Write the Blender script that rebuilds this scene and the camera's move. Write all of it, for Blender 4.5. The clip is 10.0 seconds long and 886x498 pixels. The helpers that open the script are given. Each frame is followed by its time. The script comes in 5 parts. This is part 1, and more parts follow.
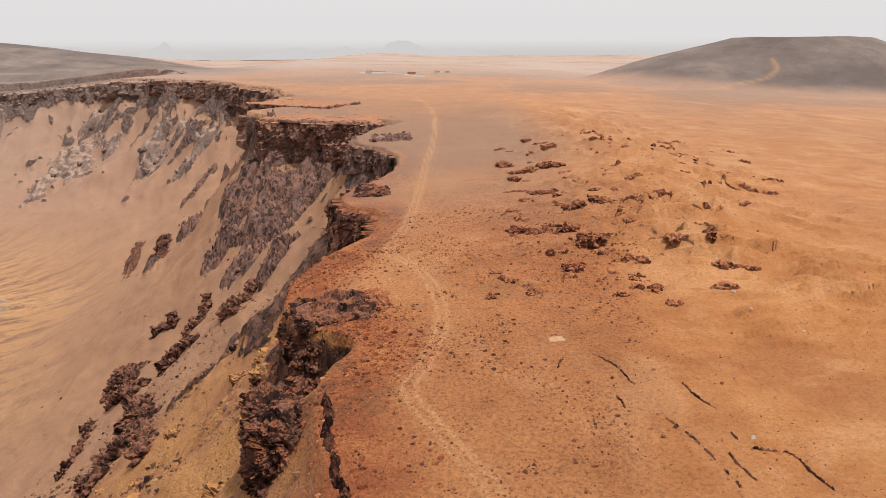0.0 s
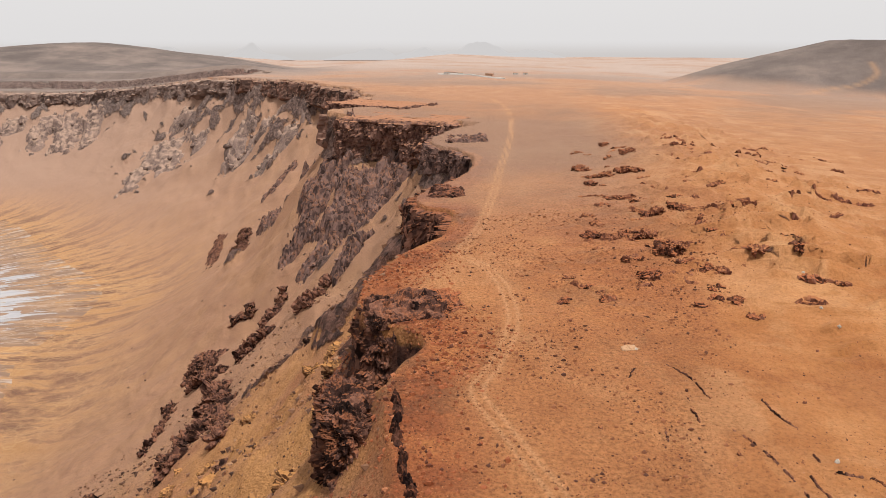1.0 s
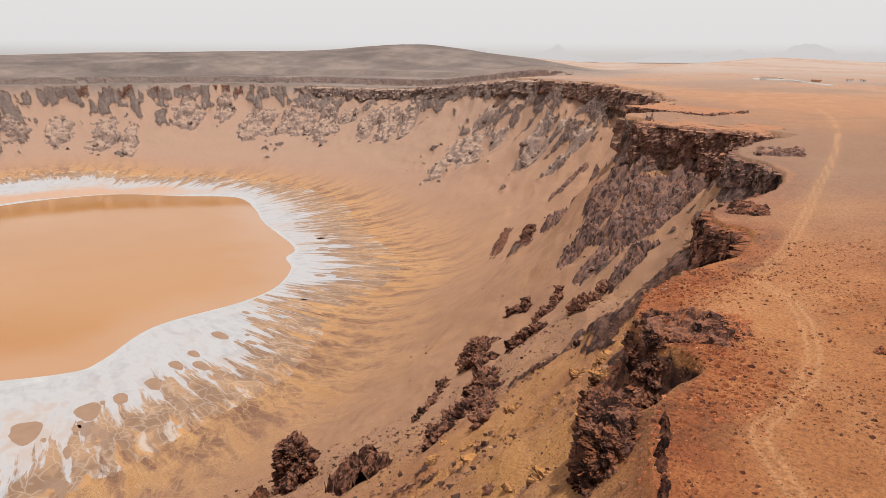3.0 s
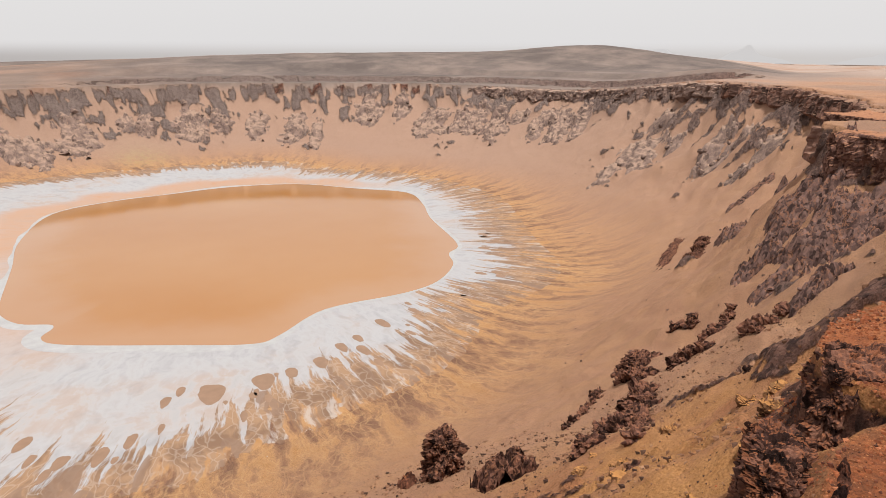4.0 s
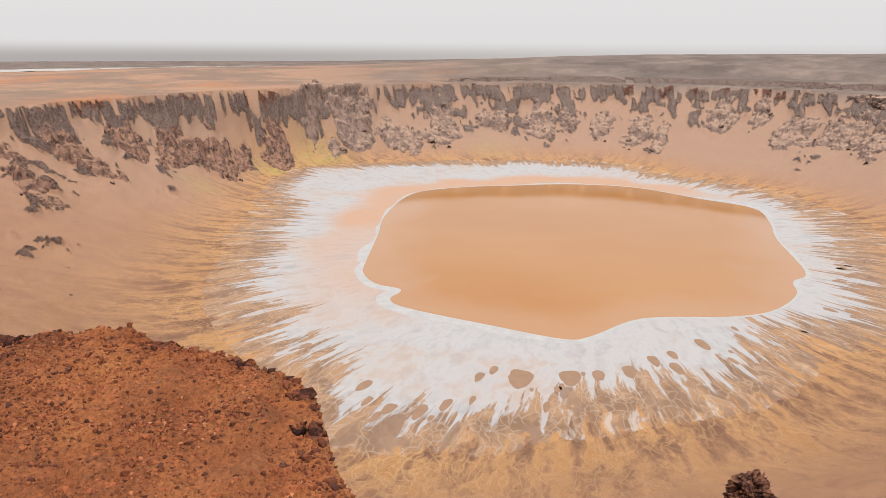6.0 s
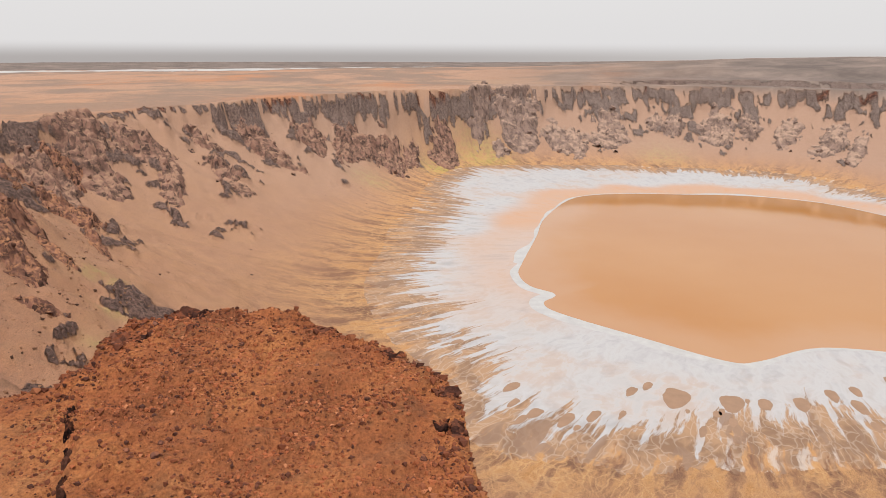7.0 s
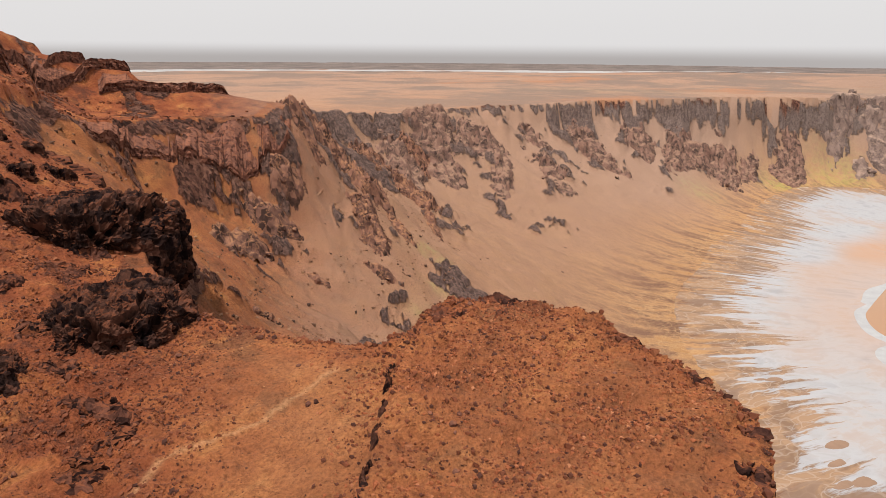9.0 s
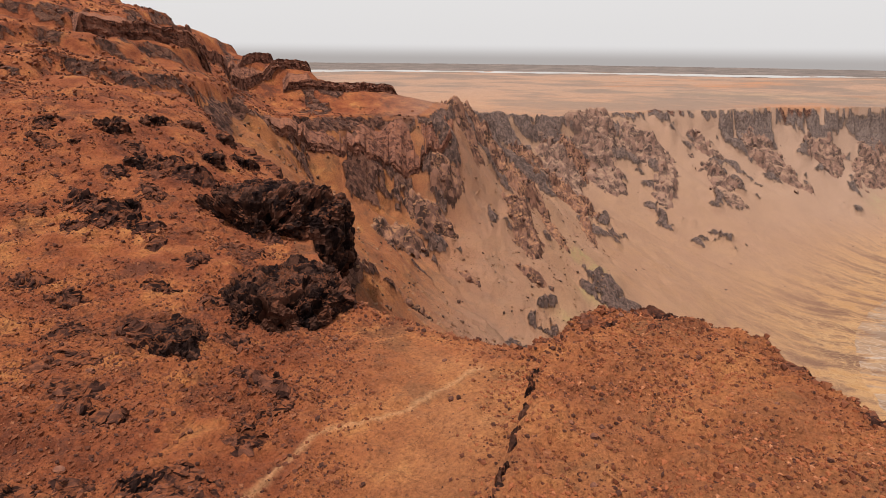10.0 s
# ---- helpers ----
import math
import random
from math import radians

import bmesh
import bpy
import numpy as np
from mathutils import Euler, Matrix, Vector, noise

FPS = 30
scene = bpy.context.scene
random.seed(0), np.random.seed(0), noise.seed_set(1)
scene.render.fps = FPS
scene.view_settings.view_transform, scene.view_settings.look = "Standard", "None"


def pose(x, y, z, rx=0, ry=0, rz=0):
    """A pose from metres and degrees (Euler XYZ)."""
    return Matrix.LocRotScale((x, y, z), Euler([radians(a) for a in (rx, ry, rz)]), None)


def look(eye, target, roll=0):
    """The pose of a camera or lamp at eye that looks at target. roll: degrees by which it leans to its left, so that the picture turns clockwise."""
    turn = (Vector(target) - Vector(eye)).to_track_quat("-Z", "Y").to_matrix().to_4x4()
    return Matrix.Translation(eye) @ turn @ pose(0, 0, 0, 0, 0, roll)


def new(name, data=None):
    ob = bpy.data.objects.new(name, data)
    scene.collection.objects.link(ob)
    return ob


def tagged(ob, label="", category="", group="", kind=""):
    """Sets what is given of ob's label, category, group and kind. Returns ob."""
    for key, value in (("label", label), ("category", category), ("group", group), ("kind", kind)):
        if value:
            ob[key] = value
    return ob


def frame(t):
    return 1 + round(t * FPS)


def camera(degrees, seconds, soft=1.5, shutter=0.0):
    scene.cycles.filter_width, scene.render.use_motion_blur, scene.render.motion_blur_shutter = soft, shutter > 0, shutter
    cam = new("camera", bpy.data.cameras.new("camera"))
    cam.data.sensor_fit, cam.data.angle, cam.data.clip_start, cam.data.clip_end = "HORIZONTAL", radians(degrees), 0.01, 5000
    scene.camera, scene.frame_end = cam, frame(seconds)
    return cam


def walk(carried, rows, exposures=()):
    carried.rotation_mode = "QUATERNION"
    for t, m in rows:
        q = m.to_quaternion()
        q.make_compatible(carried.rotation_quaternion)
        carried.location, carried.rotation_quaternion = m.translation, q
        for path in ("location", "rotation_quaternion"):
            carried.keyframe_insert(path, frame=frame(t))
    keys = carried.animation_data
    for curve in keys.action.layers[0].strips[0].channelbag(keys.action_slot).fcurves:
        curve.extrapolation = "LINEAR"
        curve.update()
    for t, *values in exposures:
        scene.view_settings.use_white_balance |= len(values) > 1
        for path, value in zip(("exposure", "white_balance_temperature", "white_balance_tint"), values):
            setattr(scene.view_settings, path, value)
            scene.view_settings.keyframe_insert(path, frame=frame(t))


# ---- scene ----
# An explosion crater with a salt flat and a shallow brown lake, seen from a drone that hovers over the rim and turns.
# The salt flat lies at z = 0, the rim near the drone at about z = 205.
cam = camera(66.0, 10.0, soft=0.75)
PATH = [
    (0.0, 0.00, 0.00, 250.00, 73.33, 0.21, -0.25),
    (0.5, -0.13, -0.22, 250.09, 73.39, 0.10, 2.15),
    (1.0, -0.31, -0.39, 250.16, 73.44, -0.04, 6.06),
    (1.5, -0.50, -0.45, 250.24, 73.44, -0.11, 11.35),
    (2.0, -0.63, -0.47, 250.33, 73.47, -0.09, 17.50),
    (3.5, -0.92, -0.43, 250.72, 73.55, -0.17, 37.09),
    (4.0, -0.79, -0.00, 250.89, 73.56, -0.13, 44.35),
    (4.5, -0.72, 0.51, 251.07, 73.55, -0.34, 51.57),
    (5.0, -0.68, 1.06, 251.27, 73.60, -0.41, 58.53),
    (5.5, -0.68, 1.57, 251.47, 73.55, -0.34, 65.52),
    (7.0, -1.16, 2.60, 251.92, 73.58, -0.25, 86.18),
    (7.5, -1.35, 2.64, 251.80, 73.64, -0.25, 92.96),
    (8.0, -1.57, 2.62, 251.67, 73.68, -0.32, 99.64),
    (8.5, -1.79, 2.55, 251.60, 73.65, -0.35, 106.36),
    (9.0, -1.89, 2.46, 251.61, 73.65, -0.41, 113.16),
    (9.5, -1.88, 2.49, 251.67, 73.67, -0.49, 119.99),
    (10.0, -1.74, 2.63, 251.76, 73.69, -0.57, 126.49),
]
walk(cam, [(r[0], pose(*r[1:])) for r in PATH])

# ---- sky, sun, exposure ----
SUN_AZ, SUN_EL = 243.0, 72.0          # azimuth to the left of +y, elevation, degrees
world = bpy.data.worlds.new("dusty_sky")
scene.world = world
world.use_nodes = True
wn, wl = world.node_tree.nodes, world.node_tree.links
sky = wn.new("ShaderNodeTexSky")
sky.sky_type = "NISHITA"
sky.sun_disc = False
sky.sun_elevation = radians(SUN_EL)
sky.sun_rotation = radians(-SUN_AZ)
sky.air_density, sky.dust_density, sky.ozone_density = 1.0, 6.0, 1.0
haze = wn.new("ShaderNodeMixRGB")
haze.inputs[0].default_value = 0.78
haze.inputs[2].default_value = (9.5, 9.3, 9.3, 1)
wl.new(sky.outputs[0], haze.inputs[1])
bg = wn["Background"]
bg.inputs[1].default_value = 0.1
wl.new(haze.outputs[0], bg.inputs[0])
sun = new("sun", bpy.data.lights.new("sun", "SUN"))
sun.data.energy, sun.data.angle, sun.data.color = 3.95, radians(1.2), (1.0, 0.955, 0.92)
a, e = radians(SUN_AZ), radians(SUN_EL)
sun.matrix_world = look((-math.sin(a) * math.cos(e) * 900, math.cos(a) * math.cos(e) * 900, 900 * math.sin(e)), (0, 0, 0))


# ---- noise on arrays ----
def lattice(ix, iy, iz, seed):
    h = (ix.astype(np.int64) * 374761393 + iy.astype(np.int64) * 668265263 + iz.astype(np.int64) * 2147483647 + seed * 974634777) & 0x7FFFFFFF
    h = ((h ^ (h >> 13)) * 1274126177) & 0x7FFFFFFF
    h = ((h ^ (h >> 16)) * 2246822519) & 0x7FFFFFFF
    return ((h ^ (h >> 15)) & 0xFFFF) / 65535.0


def vnoise(x, y, seed=0):
    """Smooth value noise, -1 to 1."""
    x, y = np.asarray(x, float), np.asarray(y, float)
    ix, iy = np.floor(x), np.floor(y)
    fx, fy = x - ix, y - iy
    fx, fy = fx * fx * fx * (fx * (fx * 6 - 15) + 10), fy * fy * fy * (fy * (fy * 6 - 15) + 10)
    zero = np.zeros_like(ix)
    a, b = lattice(ix, iy, zero, seed), lattice(ix + 1, iy, zero, seed)
    c, d = lattice(ix, iy + 1, zero, seed), lattice(ix + 1, iy + 1, zero, seed)
    return 2 * ((a + (b - a) * fx) * (1 - fy) + (c + (d - c) * fx) * fy) - 1


def fbm(x, y, octaves=4, seed=0, gain=0.5):
    total, amp, norm = 0.0, 1.0, 0.0
    for k in range(octaves):
        total = total + amp * vnoise(x * 2 ** k + 17.3 * k, y * 2 ** k - 9.1 * k, seed + k)
        norm += amp
        amp *= gain
    return total / norm


def ridged(x, y, octaves=4, seed=0):
    total, amp, norm = 0.0, 1.0, 0.0
    for k in range(octaves):
        total = total + amp * (1 - 2 * np.abs(vnoise(x * 2 ** k + 5.7 * k, y * 2 ** k + 3.3 * k, seed + k)))
        norm += amp
        amp *= 0.55
    return total / norm


def vnoise3(p, seed=0):
    """Smooth value noise in space, -1 to 1."""
    q = np.floor(p)
    f = p - q
    f = f * f * (3 - 2 * f)
    total = 0.0
    for k in range(8):
        o = np.array([k & 1, (k >> 1) & 1, k >> 2])
        w = np.where(o, f, 1 - f).prod(-1)
        total = total + w * lattice(*(q + o).T, seed)
    return 2 * total - 1


def fbm3(p, octaves=4, seed=0, gain=0.5):
    total, amp, norm = 0.0, 1.0, 0.0
    for k in range(octaves):
        total = total + amp * vnoise3(p * 2 ** k + 11.7 * k, seed + k)
        norm += amp
        amp *= gain
    return total / norm


def smooth(lo, hi, v):
    u = np.clip((v - lo) / (hi - lo), 0, 1)
    return u * u * (3 - 2 * u)


def polar(az, dist):
    """Plan place from an azimuth (degrees to the left of +y) and a distance from the drone."""
    return -math.sin(radians(az)) * dist, math.cos(radians(az)) * dist


def spline(points, n):
    """Closed Catmull-Rom curve through plan points."""
    p = np.array(points, float)
    k = len(p)
    out = []
    for i in range(k):
        p0, p1, p2, p3 = p[i - 1], p[i], p[(i + 1) % k], p[(i + 2) % k]
        for u in np.arange(n) / n:
            out.append(0.5 * (2 * p1 + (p2 - p0) * u + (2 * p0 - 5 * p1 + 4 * p2 - p3) * u * u + (3 * p1 - p0 - 3 * p2 + p3) * u ** 3))
    return np.array(out)


def open_line(points, n=8):
    p = np.array(points, float)
    p = np.vstack([2 * p[0] - p[1], p, 2 * p[-1] - p[-2]])
    out = []
    for i in range(1, len(p) - 2):
        p0, p1, p2, p3 = p[i - 1], p[i], p[i + 1], p[i + 2]
        for u in np.arange(n) / n:
            out.append(0.5 * (2 * p1 + (p2 - p0) * u + (2 * p0 - 5 * p1 + 4 * p2 - p3) * u * u + (3 * p1 - p0 - 3 * p2 + p3) * u ** 3))
    out.append(p[-2])
    return np.array(out)


def near_line(x, y, line, closed=True):
    """Distance to a polyline and the nearest place on it."""
    best = np.full(x.shape, 1e18)
    bx, by = np.zeros_like(x), np.zeros_like(y)
    n = len(line)
    for i in range(n if closed else n - 1):
        ax, ay = line[i]
        dx, dy = line[(i + 1) % n] - line[i]
        u = np.clip(((x - ax) * dx + (y - ay) * dy) / (dx * dx + dy * dy + 1e-12), 0, 1)
        px, py = ax + u * dx, ay + u * dy
        d = (x - px) ** 2 + (y - py) ** 2
        m = d < best
        best = np.where(m, d, best)
        bx, by = np.where(m, px, bx), np.where(m, py, by)
    return np.sqrt(best), bx, by


def inside(x, y, line):
    odd = np.zeros(x.shape, bool)
    n = len(line)
    for i in range(n):
        (ax, ay), (bx, by) = line[i], line[(i + 1) % n]
        if ay != by:
            odd ^= ((ay > y) != (by > y)) & (x < (bx - ax) * (y - ay) / (by - ay) + ax)
    return odd


# ---- plan ----
# the lip of the crater: azimuth and distance from the drone's plan place
LIP = spline([polar(a, d) for a, d in (
    (32, 46), (22, 52), (13, 60), (11.8, 80), (10, 91), (7.4, 98), (8, 104), (12.2, 112), (12.6, 126), (8.5, 150), (5.2, 166), (5.2, 188), (8, 196), (8, 215), (4.2, 245), (3, 290), (6.8, 322), (6.6, 365), (4, 405), (5.4, 452), (14.3, 492), (12, 680), (16.5, 900),
    (22, 1150), (28, 1400), (34, 1600), (42, 1790), (52, 1900), (63, 1950), (75, 1850), (84, 1650), (92, 1500), (103, 1260),
    (112, 1080), (119, 940), (124.5, 800), (127, 500), (131, 460), (137, 425), (143, 370), (145, 300), (142, 240), (138.5, 208), (136, 190), (138, 160), (134.5, 125), (125, 108),
    (116, 101), (111.5, 117), (104, 120), (97, 113), (92, 102.5), (86.6, 93), (83.2, 83), (81.6, 66), (70, 48), (45, 40))], 5)
# the outer edge of the salt and the lake's shore
SALT = spline([(-1446, 158), (-1470, 355), (-1422, 593), (-1331, 805), (-1164, 835), (-1014, 901), (-794, 872), (-670, 780), (-565, 690),
               (-470, 610), (-450, 470), (-400, 370), (-400, 300), (-405, 215), (-410, 140), (-440, 75), (-520, 60), (-610, 20), (-720, 5), (-830, 25), (-966, 35),
               (-1075, 76), (-1200, 90)], 6)
LAKE = spline([(-789, 152), (-904, 192), (-1024, 232), (-1163, 315), (-1191, 417), (-1180, 513), (-1162, 625), (-1098, 728), (-985, 780), (-892, 821),
               (-801, 774), (-726, 717), (-598, 641), (-574, 600), (-538, 570), (-508, 512), (-507, 458), (-528, 374), (-505, 306), (-506, 277), (-555, 225),
               (-622, 160), (-653, 150), (-676, 168), (-703, 146), (-745, 140)], 5)
MID = (-850.0, 470.0)
TRACK_A = open_line([polar(a, d) for a, d in ((-7.9, 50.0), (-5.4, 60.5), (-2.1, 67.6), (1.2, 76.2), (3.1, 83.7), (1.4, 92.2), (-0.1, 107.2), (0.4, 120.9), (2.0, 136.4), (4.5, 149.1), (2.9, 171.6), (1.8, 214.0), (1.3, 255.2), (0.7, 314.7), (0.4, 393.5), (0.7, 499.4), (2.0, 640.0))])
TRACK_B = open_line([polar(a, d) for a, d in ((143.4, 63.9), (140.3, 67.6), (137.7, 72.2), (135.7, 76.2), (132.6, 78.1), (128.9, 80.1), (126.3, 83.4), (123.3, 88.6), (120.8, 92.7))])
TRACK_C = open_line([polar(a, d) for a, d in ((-20.5, 1010), (-22.5, 1050), (-24.6, 1080), (-25.6, 1120), (-25.2, 1150))])


def terraces(h, x, y):
    """Layered rock of the hill: height in steps, and the bare risers."""
    k = h / 17 + 0.55 * fbm(x / 60, y / 60, 4, 141) + 0.32 * fbm(x / 14, y / 14, 4, 143)
    f = k - np.floor(k)
    riser = smooth(0.55, 0.68, f) * (1 - smooth(0.84, 0.97, f))
    on = smooth(10, 24, h)
    return h + on * 9 * (smooth(0.55, 0.92, f) - f), riser * on * smooth(-0.4, 0.0, fbm(x / 15, y / 15, 5, 147, 0.65))


def slabs(x, y):
    """Tilted slabs that break through the sand of the ridge: height and bare edges."""
    p = y / 7.5 + 2.2 * fbm(x / 26, y / 15, 4, 151)
    f = p - np.floor(p)
    rx = 66 + 0.10 * (y - 130)
    on = np.exp(-((x - rx) / 44) ** 2) * smooth(80, 130, y) * (1 - smooth(360, 620, y))
    on = on * smooth(-0.15, 0.25, fbm(x / 11, y / 7, 3, 153))
    return on * 3.0 * (smooth(0.0, 0.16, f) - f), on * (1 - smooth(0.10, 0.22, f)) * smooth(-0.1, 0.3, fbm(x / 4, y / 3, 3, 155))


def plateau(x, y):
    """The land before the crater: rim, outer slope, hills."""
    z = 205 - 42 * smooth(380, 950, -x) - 20 * smooth(60, 700, x + 0.12 * y) - 5 * smooth(900, 2400, np.hypot(x, y))
    dist = np.hypot(x, y)
    hx, hy = polar(158, 240)
    z = z + 15 * np.exp(-((x - hx) ** 2 + (y - hy) ** 2) / (2 * 52 ** 2))
    hx, hy = polar(165, 520)
    way = np.degrees(np.arctan2(-x, y))
    bench = smooth(120, 125, way) * (1 - smooth(139, 147, way)) * (1 - smooth(462, 522, dist))
    z = z + terraces(110 * np.exp(-((x - hx) ** 2 + (y - hy) ** 2) / (2 * 155 ** 2)) * (1 - 0.8 * bench), x, y)[0]
    # rubble-covered promontory, a step above the saddle beside it
    bx, by = polar(116.4, 82)
    step_up = smooth(-1.2, 1.2, (y - by) * 0.93 - (x - bx) * 0.36 + 1.5 * vnoise(x / 6, y / 6, 13))
    z = z + 1.5 * step_up * (1 - smooth(118, 135, dist)) * smooth(-30, -60, x) * smooth(50, 20, y)
    for ka, kd, kr, kh in ((109, 110, 7, 0.5), (101, 110, 8, 0.7), (93, 86, 12, 0.6)):
        kx, ky = polar(ka, kd)
        z = z + kh * np.exp(-((x - kx) ** 2 + (y - ky) ** 2) / kr ** 2)
    # low broken ridge outside the rim
    rx = 58 + 0.05 * (y - 130)
    on = np.exp(-((x - rx) / 30) ** 2) * smooth(90, 170, y) * (1 - smooth(330, 620, y))
    z = z + on * (6.0 + 2.0 * ridged(x / 15, y / 8, 3, 15)) + slabs(x, y)[0]
    # dark lava hills behind the far wall
    hx, hy = polar(33, 2650)
    z = z + 28 * np.exp(-(((x - hx) * 0.84 + (y - hy) * 0.54) / 260) ** 2 - (((y - hy) * 0.84 - (x - hx) * 0.54) / 330) ** 2)
    ang = np.degrees(np.arctan2(-x, y))
    z = z + 48 * smooth(2000, 2600, dist + 90 * fbm(x / 300, y / 300, 3, 71)) * smooth(14, 32, ang) * (1 - 0.65 * smooth(44, 85, ang)) * (1 - smooth(85, 110, ang)) * (1 - smooth(2900, 3600, dist))
    # flat-topped cinder hill on the plain
    hx, hy = polar(-27, 1320)
    q = np.hypot((x - hx) / 1.35, y - hy) * (1 + 0.12 * vnoise(ang / 9.0, dist / 400, 5))
    z = z + 75 * np.clip((262 - q) / 185, 0, 1) ** 1.1
    rough = 0.45 + smooth(100, 135, ang) * 1.3 + smooth(78, 88, ang) * (1 - smooth(115, 120, ang)) * 1.7
    lumps = smooth(126, 136, ang) * (1 - smooth(166, 176, ang)) * smooth(50, 62, dist) * (1 - smooth(230, 330, dist)) + 0.95 * smooth(80, 84, ang) * (1 - smooth(117, 121, ang)) * (1 - smooth(118, 126, dist))
    z = z + lumps * (0.95 * ridged(x / 5.5, y / 5.5, 4, 17) + 0.9 * smooth(0.1, 0.6, fbm(x / 13, y / 13, 3, 18)) * ridged(x / 2.4, y / 2.4, 3, 19))
    return z + 2.2 * fbm(x / 90, y / 90, 4, 11) * smooth(60, 250, dist) + (0.35 * fbm(x / 9, y / 9, 3, 23) + 0.34 * fbm((x + 0.4 * y) / 2.3, (y - 0.4 * x) / 2.3, 3, 29) * (1 - smooth(200, 320, dist))) * rough


def ragged(x, y):
    """How far the lip wanders from its plan line."""
    return (fbm(x / 55, y / 55, 4, 31) * 14 + fbm(x / 14, y / 14, 3, 37) * 3.0) * np.clip(np.hypot(x, y) / 350, 0.12, 1.6)


def land(x, y):
    """Height of the land with the crater, and masks: bare rock, grey for distance haze and lava, red scoria, distance
    beyond the salt's edge, worn track.
    """
    x, y = np.asarray(x, float), np.asarray(y, float)
    dist = np.hypot(x, y)
    d, nx, ny = near_line(x, y, LIP)
    ins = inside(x, y, LIP)
    sd = np.where(ins, d, -d)
    near = 1 - smooth(250, 900, dist)
    sd = sd + ragged(x, y)
    dp, _, _ = near_line(x, y, SALT)
    dp = np.where(inside(x, y, SALT), 0, dp)
    zp = plateau(x, y)
    zl = plateau(nx, ny)
    deep = np.maximum(sd, 0)
    s = np.clip(deep / (deep + dp + 1e-6), 0, 1)
    # arc coordinate round the crater, for gullies that run down the wall
    th = np.arctan2(y - MID[1], x - MID[0])
    rad = np.hypot(x - MID[0], y - MID[1])
    u = th * 900 + 26 * vnoise(x / 70, y / 70, 41)
    gully = ridged(u / 105 + 0.25 * vnoise(x / 28, y / 28, 44), s * 1.3, 4, 43)
    edge = 8 + 19 * smooth(350, 600, nx ** 2 / 900 + np.hypot(nx, ny)) * (0.6 + 0.4 * vnoise(u / 150, 0 * u, 47))
    na = np.degrees(np.arctan2(-nx, ny))
    edge = edge + 34 * smooth(77, 84, na) * (1 - smooth(108, 114, na)) * (1 - smooth(130, 160, np.hypot(nx, ny)))
    edge = edge + 3.5 * smooth(99, 102, np.hypot(nx, ny)) * (1 - smooth(128, 140, np.hypot(nx, ny))) * smooth(5, 7, na) * (1 - smooth(14, 17, na))
    edge = edge * (1 - 0.88 * (1 - smooth(96, 100, np.hypot(nx, ny))) * smooth(6, 8, na) * (1 - smooth(50, 60, na)))
    zi = (zl - edge * smooth(0, 2.5 + 6 * smooth(300, 900, dist) + 55 * smooth(102, 108, na) * (1 - smooth(144, 149, na)) * smooth(240, 480, dist), deep)) * (1 - s) ** (2.25 - 0.5 * smooth(98, 108, na) * (1 - smooth(150, 156, na)) * smooth(150, 260, dist))
    foot = 0.40 + 0.22 * vnoise(u / 85, 0 * u + 3, 53) + 0.14 * vnoise(u / 30, 0 * u, 54) + 0.06 * vnoise(x / 11, y / 11, 55)
    band = smooth(0.0, 0.03, s) * (1 - smooth(foot - 0.06, foot + 0.02, s))
    far = smooth(350, 900, dist)
    na_side = smooth(98, 108, na) * (1 - smooth(122, 128, na))
    bare = smooth(95, 220, dist) * smooth(0.02 - 0.25 * far, 0.22, (1 - 0.5 * far) * gully + (0.75 + 0.35 * far) * fbm(x / (17 + 9 * far), y / (17 + 9 * far), 5, 59, 0.65) - 0.16 + 0.42 * (1 - smooth(0.0, 0.26, s)) * far - 0.30 * smooth(0, 6, na) * (1 - smooth(32, 48, na)) * smooth(200, 320, dist) - 0.10 * na_side - 0.2 * smooth(124, 130, na) * (1 - smooth(700, 900, dist)) - 0.22 * far - 0.28 * smooth(3, 8, na) * (1 - smooth(36, 50, na)) * (1 - smooth(600, 900, dist))) * band
    crag = bare * (6 + 6 * far) * (0.55 + 0.6 * ridged(u / 26, s * 4, 3, 61)) + bare * 3.4 * (ridged(x / 13, y / 13, 4, 67)) * (0.5 + far)
    zi = zi + crag + (1 - smooth(350, 800, dist)) * smooth(1, 14, deep) * (2.4 * fbm(x / 18, y / 18, 4, 161) + 0.9 * ridged(x / 6, y / 6, 3, 163)) * smooth(0, 60, dp)
    out = -sd + 16 * fbm(x / 260, y / 260, 5, 79, 0.6)
    ang = np.degrees(np.arctan2(-x, y))
    tier = smooth(17, 24, ang) * (1 - smooth(60, 85, ang)) * smooth(1000, 1200, dist)
    zp = zp + tier * (15 * smooth(90, 112, out) + 13 * smooth(260, 285, out))
    zi = zi * smooth(-10, 190, dp) - 0.4 * (1 - smooth(40, 110, dp))
    inn = smooth(-0.5, 0.5, sd)
    z = zp * (1 - inn) + zi * inn
    face = smooth(95, 101, dist) * smooth(0, 1.5, sd) * (1 - smooth(6, 11, sd)) * smooth(-0.5, -0.1, fbm(x / 14, y / 14, 3, 73) + 0.15)
    scarp = tier * smooth(84, 92, out) * (1 - smooth(110, 118, out)) * smooth(-0.75, -0.35, fbm(x / 60, y / 60, 3, 80))
    rx = 58 + 0.05 * (y - 130)
    on = np.exp(-((x - rx + 6) / 24) ** 2) * smooth(100, 150, y) * (1 - smooth(300, 420, y))
    knob = on * smooth(0.42, 0.62, ridged(x / 15, y / 8, 3, 15) + 0.35 * vnoise(x / 3, y / 2, 16))
    hx, hy = polar(165, 520)
